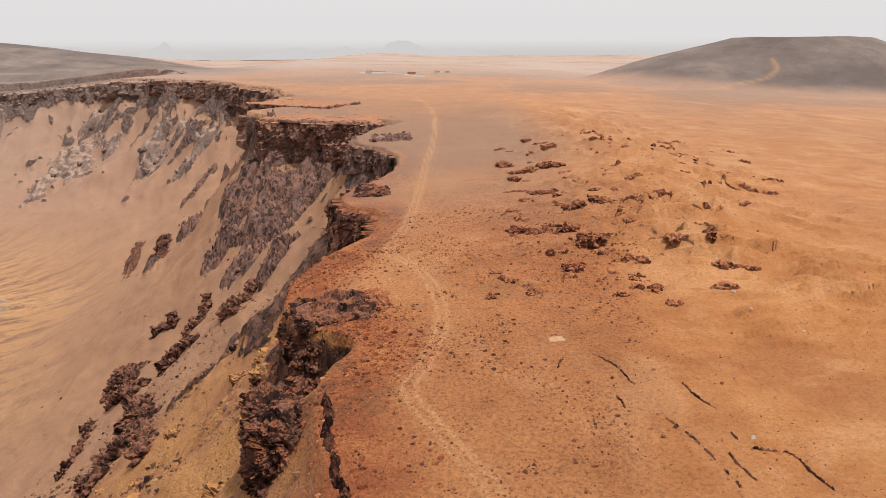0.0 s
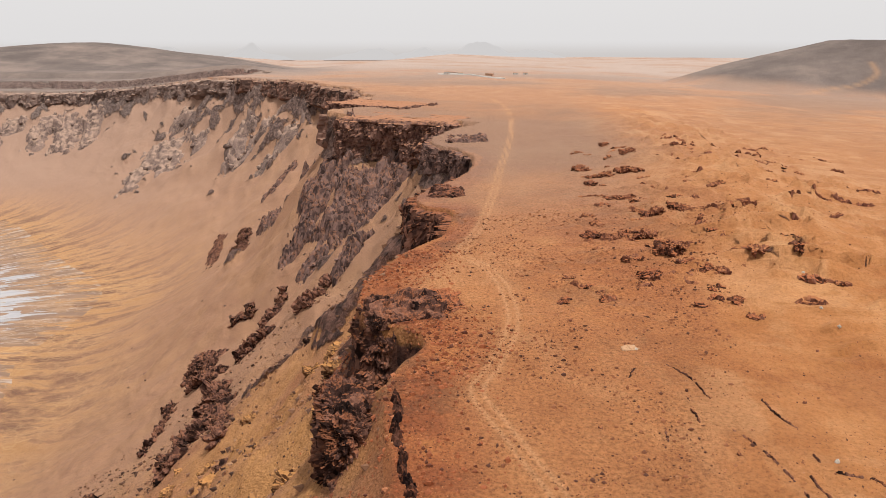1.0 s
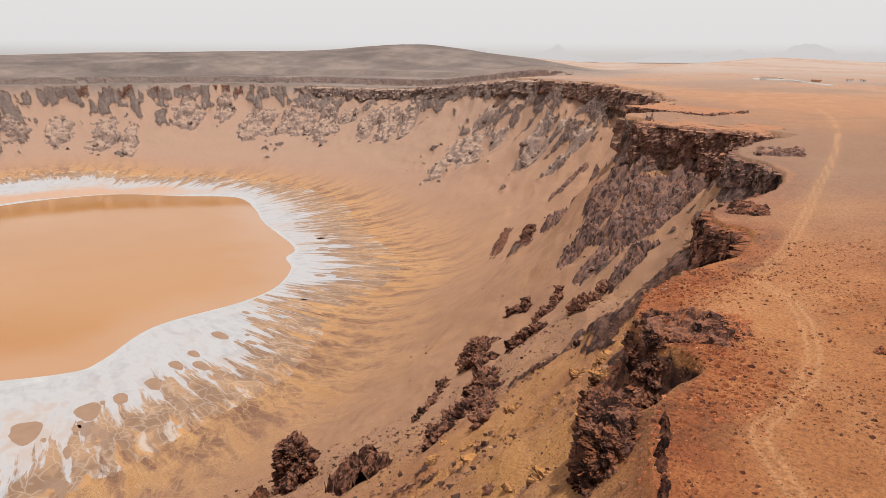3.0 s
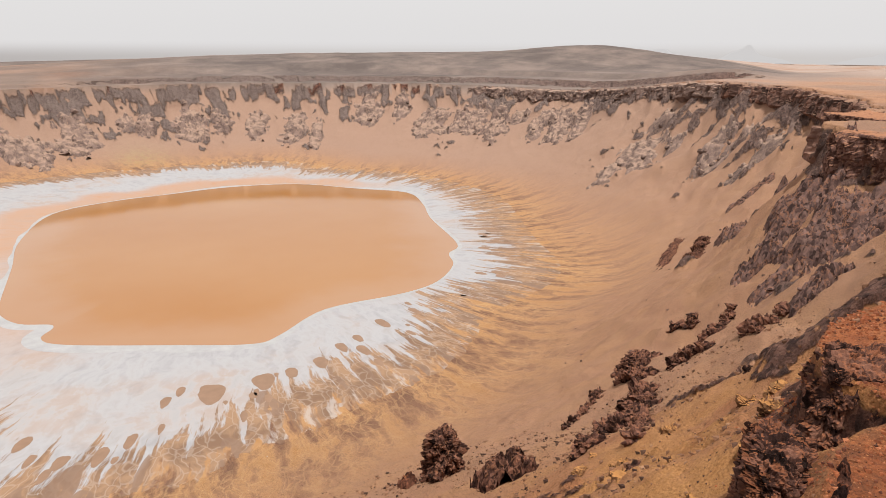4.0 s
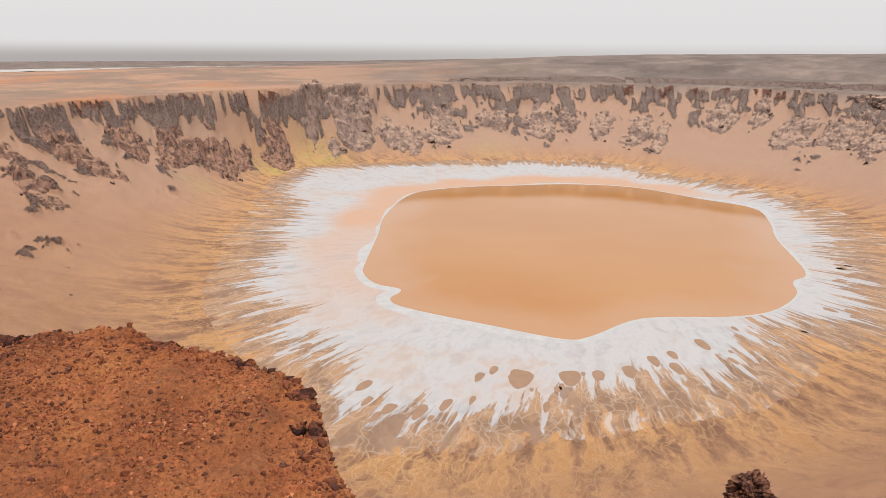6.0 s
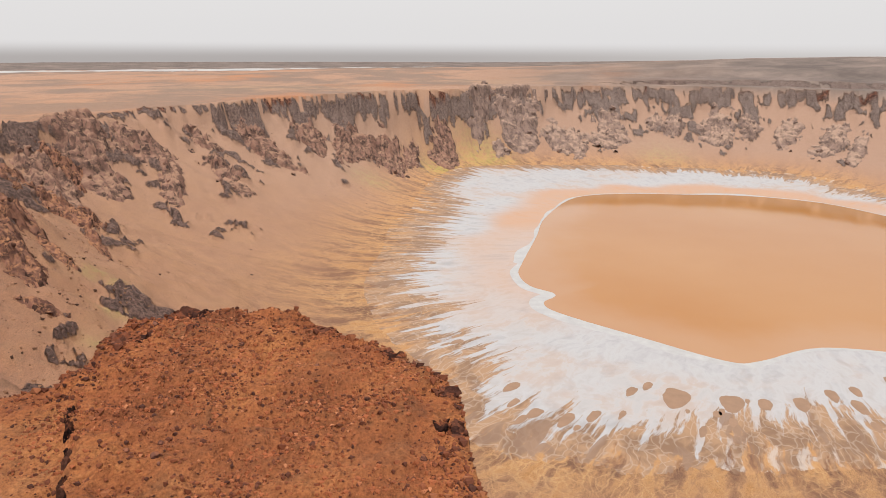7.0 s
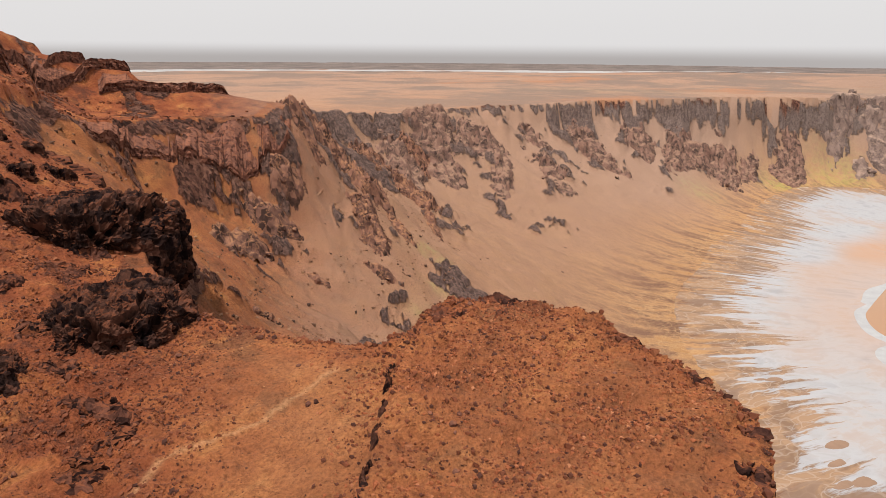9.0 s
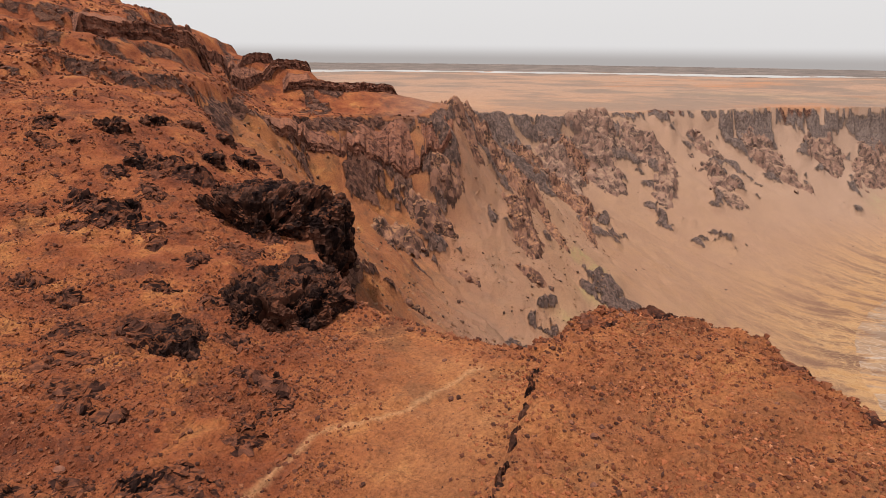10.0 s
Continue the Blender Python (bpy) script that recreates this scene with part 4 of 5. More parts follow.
def crag(az, dist, half, turn, top, cell, seed, mat, label, name="rock_crag", group="", square=5.0, hollow=0.5, blocks=0, rough=1.0):
    """A solid crag of jointed rock. half: half lengths along its axis, across it and upwards; turn: its axis from the line of sight; top: height of its crown."""
    w = radians(az + turn)
    ax = np.array([[-math.sin(w), math.cos(w), 0], [math.cos(w), math.sin(w), 0], [0, 0, 1]])
    h = np.array(half, float)
    mid = np.array([*polar(az, dist), top - h[2]])
    n = [int(min(90, max(8, 2 * v / cell))) for v in h]
    verts, faces, start = [], [], 0
    for i, j, k, side in ((0, 1, 2, 1), (0, 2, 1, 1), (0, 2, 1, -1), (1, 2, 0, 1), (1, 2, 0, -1)):
        a, b = np.meshgrid(np.linspace(-1, 1, n[i]), np.linspace(-1, 1, n[j]), indexing="ij")
        c = np.zeros((a.size, 3))
        c[:, i], c[:, j], c[:, k] = a.ravel(), b.ravel(), side
        verts.append(c)
        faces.append(grid_faces(*a.shape) + start)
        start += a.size
    c, weld = np.unique(np.concatenate(verts).round(6), axis=0, return_inverse=True)
    faces = weld.reshape(-1)[np.concatenate(faces)]
    c = c / (np.abs(c) ** square).sum(-1, keepdims=True) ** (1 / square)
    out = np.sign(c) * np.abs(c) ** (square - 1) / h
    out = (out / np.linalg.norm(out, axis=-1, keepdims=True)) @ ax.T
    p = (c * h) @ ax.T
    g = p + mid
    big, least = 7 * cell, h.min()
    bend = np.stack([fbm3(g / (1.5 * big) + 7 * m, 2, seed + 50 + m) for m in range(3)], -1) * 0.5 * big
    q = g + bend
    c1 = worley(q / (big, big, 2.6 * big), seed)
    c2 = worley(q / (0.42 * big, 0.42 * big, 0.8 * big), seed + 20)
    c3 = worley(q / (0.2 * big, 0.2 * big, 0.3 * big), seed + 40)
    push = rough * (big * (0.36 * c1[0] + 0.22 * c2[0] + 0.12 * c3[0]) + 0.42 * least * fbm3(g / (1.1 * least), 4, seed + 60))
    push = push - hollow * big * smooth(0.08, 0.42, fbm3(g / (1.2 * big), 3, seed + 70))
    p = p + out * push[:, None] * np.where(c[:, 2:] > 0.8, 0.12 if square > 7 else 0.55, 1.0)
    # what lies well under the ground is left out
    deep = land(p[:, 0] + mid[0], p[:, 1] + mid[1])[0] - p[:, 2] - mid[2] > 1.0 + 2 * cell
    faces = faces[~deep[faces].all(-1)]
    used, faces = np.unique(faces, return_inverse=True)
    p, faces = p[used], faces.reshape(-1, 4)
    low = float(p[:, 2].min())
    ob = new(name, mesh_of(name, p - (0, 0, low), faces, mat, flat=True))
    ob.matrix_world = pose(mid[0], mid[1], mid[2] + low)
    rng = np.random.default_rng(seed)
    for k in range(blocks):
        size = rng.uniform(0.5, 1.3) * cell * 2.4
        piece = new("block", mesh_of("block", boulder_verts(rng, size), BALL[1], mat, flat=True))
        piece.parent = ob
        piece.location = Vector(p[rng.integers(len(p))] - (0, 0, low))
    return tagged(ob, label, "rock outcrop", group)


def scarp(points, rise, drop, back, cell, seed, mat, label, slope=0.12):
    """A layered rock face along a plan line, turned towards the crater's near rim. rise: its edge over the land; back: how far its top runs into the hill."""
    line = open_line([polar(a, d) for a, d in points], 10)
    run = np.concatenate([[0], np.cumsum(np.hypot(*np.diff(line, axis=0).T))])
    ns, nv = int(min(420, run[-1] / cell)), int(min(40, max(8, drop / cell * 1.4)))
    s, v = np.meshgrid(np.linspace(0, run[-1], ns), np.linspace(0, 1, nv), indexing="ij")
    shape = s.shape
    s, v = s.ravel(), v.ravel()
    x, y = np.interp(s, run, line[:, 0]), np.interp(s, run, line[:, 1])
    r = np.hypot(x, y)
    ux, uy = -x / r, y / r * -1
    ends = smooth(0, 6 * cell, s) * smooth(0, 6 * cell, run[-1] - s)
    big = 4.5 * cell
    d = drop * (0.75 + 0.35 * fbm(s / (5 * big), 0 * s, 3, seed)) * (0.25 + 0.75 * ends)
    depth = v * d
    strata = vnoise(depth / (1.6 * cell) + 0.4 * vnoise(s / big, 0 * s, seed + 1), s / (12 * big), seed + 2)
    c1, c2 = cells(s, depth * 1.1, big, seed + 5), cells(s * 0.6, depth * 1.5, 0.4 * big, seed + 9)
    off = 0.9 * big * fbm(s / (3 * big), 0 * s, 4, seed + 3) + slope * depth + 0.9 * cell * strata + big * (0.2 * c1[0] + 0.14 * c2[0])
    crest = land(x, y)[0] + rise * ends + 0.12 * big * fbm(s / big, 0 * s, 3, seed + 4)
    z = crest - depth
    bx, by = x - ux * back, y - uy * back
    first = v == 0
    px, py = np.where(first, bx, x + ux * off), np.where(first, by, y + uy * off)
    z = np.where(first, land(bx, by)[0] - 0.3, np.where(v == 1, np.minimum(z, land(px, py)[0] - 2.0), z))
    verts = np.stack([px, py, z], -1)
    mid = verts.mean(0)
    mid[2] = verts[:, 2].min()
    ob = new("rock_scarp", mesh_of("rock_scarp", verts - mid, grid_faces(*shape), mat, flat=True))
    ob.matrix_world = pose(*mid)
    rng = np.random.default_rng(seed)
    for k in range(12):
        size = rng.uniform(0.8, 1.8) * cell
        piece = new("block", mesh_of("block", boulder_verts(rng, size), BALL[1], mat, flat=True))
        piece.parent = ob
        piece.location = Vector(verts[nv * rng.integers(2, ns - 2) + rng.integers(1, max(2, nv // 2))] - mid)
    return tagged(ob, label, "cliff", "layered rock faces of the hill")


def cliff_band(first, last, drop, cell, seed, mat, label, gaps=-1.0, slope=0.22):
    """Sheer jointed rock along a stretch of the crater's lip, told by the lip's own points."""
    line = LIP[int(first * 5):int(last * 5) + 1]
    run = np.concatenate([[0], np.cumsum(np.hypot(*np.diff(line, axis=0).T))])
    ns, nv = int(min(520, run[-1] / cell * 1.6)), int(min(26, max(7, drop / cell * 1.8))) + 2
    s, v = np.meshgrid(np.linspace(0, run[-1], ns), np.linspace(0, 1, nv), indexing="ij")
    shape = s.shape
    s, v = s.ravel(), v.ravel()
    x, y = np.interp(s, run, line[:, 0]), np.interp(s, run, line[:, 1])
    e = cell * 2
    dx = np.interp(s + e, run, line[:, 0]) - np.interp(s - e, run, line[:, 0])
    dy = np.interp(s + e, run, line[:, 1]) - np.interp(s - e, run, line[:, 1])
    n = np.hypot(dx, dy) + 1e-9
    sx, sy = -dy / n, dx / n
    flip = np.where(inside(x + sx * 3, y + sy * 3, LIP).mean() > 0.5, 1.0, -1.0)
    sx, sy = sx * flip, sy * flip
    big = cell * 3.2
    c1 = cells(s, v * drop * 0.45, big, seed)
    c2 = cells(s, v * drop * 0.7, big * 0.4, seed + 30)
    wave = fbm(s / (big * 2.2), 0 * s, 4, seed + 3)
    high = smooth(gaps - 0.25, gaps + 0.25, vnoise(s / (cell * 14), 0 * s, seed + 7))
    rimz = plateau(x, y)
    ends = smooth(0, cell * 4, s) * smooth(0, cell * 4, run[-1] - s)
    d = drop * high * ends * (0.8 + 0.25 * fbm(s / (big * 4), 0 * s, 2, seed + 9))
    off = wave * big * 0.8 + v * d * slope + (c1[0] * 0.33 + c2[0] * 0.15) * big + 2.2 * cell + 1.0 - ragged(x, y)
    zz = rimz + 0.05 * cell * c1[1] + 0.12 * big * (c1[2]) * (v < 0.15) - d * v
    off, zz = np.where(v == 0, -0.5 * cell - 0.6 - ragged(x, y), off), np.where(v == 0, rimz - 0.4 * cell - 0.5, zz)
    off, zz = np.where(v == 1, off - 2 * cell - d * slope, off), np.where(v == 1, zz - 2 * cell, zz)
    zz = zz - (1 - high * ends) * 1.5 * cell - 0.3 * cell - (v > 0) * (v < 0.2) * (0.35 * cell + 0.35 * np.abs(c2[1]) * big)
    verts = np.stack([x + sx * off, y + sy * off, zz], -1)
    mid = verts.mean(0)
    mid[2] = verts[:, 2].min()
    ob = new("cliff_band", mesh_of("cliff_band", verts - mid, grid_faces(*shape), mat, flat=True))
    ob.matrix_world = pose(*mid)
    rng = np.random.default_rng(seed)
    for k in range(6):
        size = rng.uniform(1.5, 2.6) * cell
        piece = new("block", mesh_of("block", boulder_verts(rng, size), BALL[1], mat, flat=True))
        piece.parent = ob
        piece.location = Vector(verts[rng.integers(len(verts) // 6, len(verts) * 5 // 6)] - mid)
    return tagged(ob, label, "cliff", "cliffs round the crater rim")


# crags at the near lip
crag(9.8, 114.5, (8, 8.5, 10), 12, 206.2, 0.24, 3, JAGGED, "dark columnar basalt crag at the lip of the crater", blocks=10, rough=1.25)
crag(6.2, 118, (6, 4, 4), 0, 205.8, 0.22, 8, CRAG, "broken red-dusted rock behind the columnar crag", blocks=8)
crag(15.4, 86, (9, 4, 8), 4, 203.6, 0.22, 4, JAGGED, "dark jagged crag standing below the lip", blocks=10, square=3.0, rough=1.5)
crag(18.0, 68, (4, 3.5, 4), 0, 198, 0.22, 7, JAGGED, "small dark crag below the lip", blocks=4)
crag(6.0, 212, (8, 7, 11), 0, 206.4, 0.34, 5, JAGGED, "dark square crag at the crater's edge", blocks=6)
crag(4.4, 340, (14, 14, 14), 0, 207.0, 0.55, 6, FACE_ROCK, "weathered reddish crag at the crater's edge", blocks=6)
crag(44.2, 288, (10, 8, 17), 0, float(land(*[np.array([c]) for c in polar(44.2, 288)])[0][0]) + 24, 0.5, 113, SLOPE_ROCK, "dark jagged rock pinnacle on the crater's slope", name="rock_pinnacle", square=2.4, blocks=10, rough=1.8)
outcrop(47.8, 290, 10, 9, 0, 8, 0.4, 15, ROCK, "small dark rock beside the pinnacle")
outcrop(38.6, 245, 20, 24, 0, 15, 0.5, 11, SLOPE_ROCK, "dark broken outcrop on the crater's slope", point=0.6, blocks=8)
# rock that breaks out of the slopes: azimuth, distance, length, width, turn of each
SLOPE_ROCKS = ((22.5, 339, 22, 11, 57), (26.4, 376, 84, 17, -7), (26.1, 265, 80, 14, -4), (29.2, 243, 53, 8, -10), (30.9, 330, 44, 5.5, -20), (26.0, 204, 17, 5.4, -14),
               (20.3, 384, 60, 7.6, -9), (16.9, 312, 22, 9.3, -43), (23.3, 426, 17, 5.6, 65), (25.2, 743, 82, 13.5, -8), (22.9, 660, 110, 14, -5))
FACE_ROCKS = ((16.8, 640, 120, 33, -4), (16.2, 467, 46, 31, -50), (11.9, 441, 34, 24, -53), (14.7, 431, 44, 27, -39), (18.4, 445, 26, 17, -68), (13.9, 329, 34, 12, -26),
              (20.7, 610, 100, 18, 10), (9.7, 446, 20, 13, -52), (17.4, 413, 22, 12, -60), (19.8, 794, 51, 22, -51), (12.6, 380, 30, 16, -40))
FAR_SPURS = ((28.5, 1215, 150, 66, 5), (30.4, 1190, 114, 30, -20), (26.7, 1289, 44, 44, -70), (25.6, 1152, 44, 21, -30), (22.6, 1025, 60, 34, -36), (20.6, 991, 42, 36, -64), (22.9, 984, 50, 16, 89), (20.6, 898, 36, 19, 87),
             (18.8, 906, 36, 33, -41), (45.4, 1740, 130, 80, -22), (42.8, 1720, 90, 37, -25), (41.7, 1710, 104, 52, -16), (40.0, 1650, 144, 52, -7), (38.0, 1660, 55, 46, -24), (36.5, 1570, 105, 44, -27), (34.9, 1530, 144, 50, -3), (33.2, 1495, 128, 33, -13))
BACK_SPURS = ((83.1, 1720, 170, 45, 0), (79.8, 1750, 170, 100, 1), (81.2, 1634, 40, 27, 12), (76.7, 1730, 104, 66, 3), (75.1, 1720, 117, 46, 10), (72.4, 1790, 129, 70, 12), (73.0, 1750, 90, 42, 67), (69.0, 1860, 66, 35, 9),
              (67.6, 1850, 79, 42, -4), (64.4, 1850, 148, 66, 0), (62.1, 1880, 80, 46, 10), (59.5, 1860, 110, 50, -6), (56.5, 1830, 141, 56, -16), (54.8, 1790, 144, 30, -6), (50.5, 1850, 120, 60, -8), (47.8, 1830, 100, 40, -14))
SIDE_SPURS = ((113.9, 1020, 130, 60, 3), (109.9, 1050, 90, 70, 11), (116.3, 850, 130, 48, 8), (112.6, 915, 90, 46, 8), (107.9, 985, 150, 28, 2), (105.8, 1170, 30, 34, 74), (104.9, 1150, 50, 26, -88), (104.2, 1070, 78, 31, 39),
              (103.1, 1020, 55, 23, 55), (101.0, 1220, 80, 60, 32), (99.5, 1190, 76, 38, 61), (96.9, 1320, 80, 50, 14), (94.0, 1360, 118, 46, -4), (90.5, 1420, 135, 60, -1), (92.7, 1400, 93, 60, -5), (88.7, 1480, 98, 30, -4), (86.0, 1560, 130, 50, 0))
HILL_SPURS = ((122.6, 590, 105, 34, 3), (118.9, 750, 115, 36, 3), (115.5, 910, 91, 37, 13), (120.2, 585, 102, 35, 17), (115.4, 735, 120, 33, 17), (125.4, 446, 28, 16, -43), (129.4, 391, 33, 13, -74), (127.1, 424, 36, 14, 86),
              (119.1, 480, 77, 20, 10), (116.5, 528, 58, 11, 19), (117.8, 423, 21, 8.5, 78), (113.7, 618, 55, 10, 16), (123.6, 389, 16, 5.2, 64), (127.7, 240, 9, 4.4, -67), (124.5, 520, 60, 18, 20))
cluster_rng = np.random.default_rng(21)
for first, spots, mat, cell, label, group in ((30, SLOPE_ROCKS, SLOPE_ROCK, 0.5, "dark jagged rock breaking out of the sandy slope", "rocks on the near slope"),
                                              (120, FACE_ROCKS, FACE_ROCK, 0.65, "broken dark rock face below the rim", "rock faces below the near rim"),
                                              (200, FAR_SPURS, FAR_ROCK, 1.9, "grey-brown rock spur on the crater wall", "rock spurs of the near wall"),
                                              (240, BACK_SPURS, FAR_ROCK, 2.6, "grey hazy rock spur on the far crater wall", "rock spurs of the far wall"),
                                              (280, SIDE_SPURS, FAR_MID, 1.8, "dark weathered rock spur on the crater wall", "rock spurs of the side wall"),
                                              (320, HILL_SPURS, HILL_ROCK, 0.9, "brown weathered rock spur below the hill", "rock spurs below the hill")):
    for k, (az, d, ln, wd, tn) in enumerate(spots):
        if d > 700 or mat is not SLOPE_ROCK:
            outcrop(az, d * (0.977 if d > 800 else 1.0), ln * 1.1, wd * 1.25, tn, min((0.36 if d > 700 else 0.5 if mat is HILL_ROCK else 0.8) * min(ln, wd), 15), cell, first + k, mat, label, group=group, point=0.55, blocks=3, rib=True)
            continue
        n = max(2, round(ln / (0.75 * wd)))
        w = radians(az + tn)
        for m in range(n):
            u = (m + 0.5) / n - 0.5 + cluster_rng.normal(0, 0.04)
            px, py = polar(az, d)
            px, py = px - math.sin(w) * u * ln + cluster_rng.normal(0, 0.12 * wd), py + math.cos(w) * u * ln + cluster_rng.normal(0, 0.12 * wd)
            a, e = math.degrees(math.atan2(-px, py)), math.hypot(px, py)
            size = wd * cluster_rng.uniform(0.45, 0.85)
            crag(a, e, (min(0.65 * ln / n, 1.6 * size), size, size), az + tn - a, float(land(*[np.array([c]) for c in (px, py)])[0][0]) + size * cluster_rng.uniform(0.1, 0.5), cell, first * 10 + 13 * k + m, mat, label, group=group, square=2.5, hollow=0.6, blocks=2, rough=1.7)
for k in range(34):
    az, d, size = cluster_rng.uniform(14, 33), cluster_rng.uniform(95, 235), cluster_rng.uniform(0.8, 2.8)
    crag(az, d, (1.3 * size, size, size), cluster_rng.uniform(-50, 20), float(land(*[np.array([c]) for c in polar(az, d)])[0][0]) + size * cluster_rng.uniform(0.05, 0.4), 0.3, 5200 + 17 * k, OCHRE_ROCK if k % 3 else SLOPE_ROCK,
         "ochre-dusted rock breaking out of the slope below the lip", group="ochre rocks below the lip", square=2.6, hollow=0.6, blocks=2, rough=1.5)
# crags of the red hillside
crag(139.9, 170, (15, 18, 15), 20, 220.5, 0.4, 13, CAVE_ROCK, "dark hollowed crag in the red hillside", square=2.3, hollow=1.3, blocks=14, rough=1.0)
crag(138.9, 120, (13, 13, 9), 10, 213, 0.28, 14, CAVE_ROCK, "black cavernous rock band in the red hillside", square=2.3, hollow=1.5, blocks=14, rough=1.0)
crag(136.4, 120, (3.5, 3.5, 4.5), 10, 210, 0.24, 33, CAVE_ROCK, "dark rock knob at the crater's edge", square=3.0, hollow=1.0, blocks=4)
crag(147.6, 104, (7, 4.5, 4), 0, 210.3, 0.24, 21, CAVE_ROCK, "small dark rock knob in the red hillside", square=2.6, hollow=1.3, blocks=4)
outcrop(152, 160, 24, 12, 40, 2.5, 0.4, 27, RED_ROCK, "dark rough rock patch in the red hillside", blocks=6, clinker=True)
outcrop(146, 185, 22, 10, 60, 3, 0.4, 28, RED_ROCK, "dark rough rock patch in the red hillside", blocks=6, clinker=True)
outcrop(150.8, 108, 12, 9, 30, 1.6, 0.26, 51, RED_ROCK, "dark rough rock patch in the red hillside", blocks=4, clinker=True)
outcrop(141.8, 76, 8, 6, 10, 0.9, 0.2, 52, RED_ROCK, "dark rough rock patch in the red hillside", blocks=4, clinker=True)
outcrop(146.2, 137, 9, 8, 10, 1.8, 0.25, 53, RED_ROCK, "dark rough rock patch in the red hillside", blocks=4, clinker=True)
for k, (az, d, size) in enumerate(((151.3, 212, 4.5), (148.4, 222, 4), (145.8, 232, 4.2), (143.6, 238, 4), (142.2, 222, 5), (149.8, 190, 3.2), (154.2, 200, 3), (144.6, 205, 4), (147.2, 196, 3))):
    crag(az, d, (0.8 * size, size, size), 15 * k, float(land(*[np.array([c]) for c in polar(az, d)])[0][0]) + 0.45 * size, 0.4, 430 + k, CAVE_ROCK, "dark broken crag on the crest of the red hill", group="crags of the hill's crest", square=2.6, hollow=1.2, blocks=4)
outcrop(128.5, 123, 4.5, 4, 0, 2.4, 0.25, 22, RED_ROCK, "small dark rock at the crater's edge")
outcrop(125.0, 116, 2.8, 2.6, 0, 1.7, 0.2, 23, RED_ROCK, "small dark rock at the crater's edge")
outcrop(118.6, 735, 40, 24, 60, 14, 1.6, 24, MID_ROCK, "dark rock rib at the foot of the wall")
hill_rng = np.random.default_rng(31)
for k in range(44):
    az, d = hill_rng.uniform(139, 164), hill_rng.uniform(62, 215)
    outcrop(az, d, hill_rng.uniform(3, 11), hill_rng.uniform(3, 8), hill_rng.uniform(0, 90), hill_rng.uniform(0.4, 1.3), 0.24, 70 + k, RED_ROCK,
            "dark rough rock breaking through the red hillside", group="dark rocks in the red hillside", blocks=3, clinker=True)
# layered faces of the hill behind, and the bench below it
scarp(((125.2, 468), (126.4, 454), (128.5, 440), (131, 430), (134, 418), (137, 406), (140.5, 384)), 4.5, 27, 30, 0.7, 60, RED_MID, "red layered cliff of a flat bench below the hill")
scarp(((129.8, 516), (131.8, 508), (134, 502), (136.5, 494), (139, 486)), 6.5, 17, 30, 0.8, 61, RED_MID, "dark layered rock band above the bench")
scarp(((136.5, 528), (138.5, 512), (141, 488), (143, 456)), 7.0, 18, 30, 0.8, 62, RED_MID, "dark layered rock band on the red hill")
scarp(((139.5, 520), (142, 492), (144, 450), (146, 412), (147.8, 390)), 7.0, 20, 30, 0.8, 63, RED_MID, "dark layered rock band on the red hill")
scarp(((144.2, 402), (146.6, 386), (148.9, 374), (151, 364), (153.4, 356)), 9.0, 26, 34, 0.8, 64, RED_MID, "rugged dark cliff under the hill's skyline")

# cliffs along the lip, from the nearest round to the promontory
cliff_band(10, 14, 13, 0.7, 102, JAGGED, "dark broken cliff along the rim")
cliff_band(15, 18, 16, 0.9, 117, FACE_ROCK, "weathered reddish cliff along the rim")
crag(9.2, 470, (22, 44, 15), -27.7, 204.7, 0.8, 103, MESA_ROCK, "long sheer cliff of dark red basalt with a flat top", name="rock_cliff", square=9.0, hollow=0.15, blocks=4)
crag(11.2, 560, (24, 40, 4), -40, 206.8, 0.9, 104, MESA_ROCK, "low dark step of basalt behind the cliff's edge", name="rock_cliff", square=8.0, hollow=0.15)
cliff_band(20, 23, 28, 2.4, 104, FAR_MID, "dark scarp along the crater's rim")
cliff_band(23, 26, 34, 3.6, 105, FAR_ROCK, "far grey scarp along the crater's rim")
cliff_band(40, 44, 12, 1.2, 114, RED_ROCK, "dark red cliff below the hill", -0.3)
for k, (az, d, ln, wd, h) in enumerate(((82.4, 74, 6, 3, 1.3), (83.6, 83, 6, 3, 1.1), (88.5, 96, 7, 3, 0.8), (94.5, 107.5, 8, 3, 0.9), (100, 116, 9, 4, 1.3), (107, 118, 9, 4, 1.1), (112, 110, 8, 3, 0.9))):
    outcrop(az, d, ln, wd, 70, h, 0.22, 1100 + k, RED_ROCK, "dark crumbling rock at the edge of the promontory", group="rocks along the promontory's edge", point=0.6, blocks=3, clinker=True)


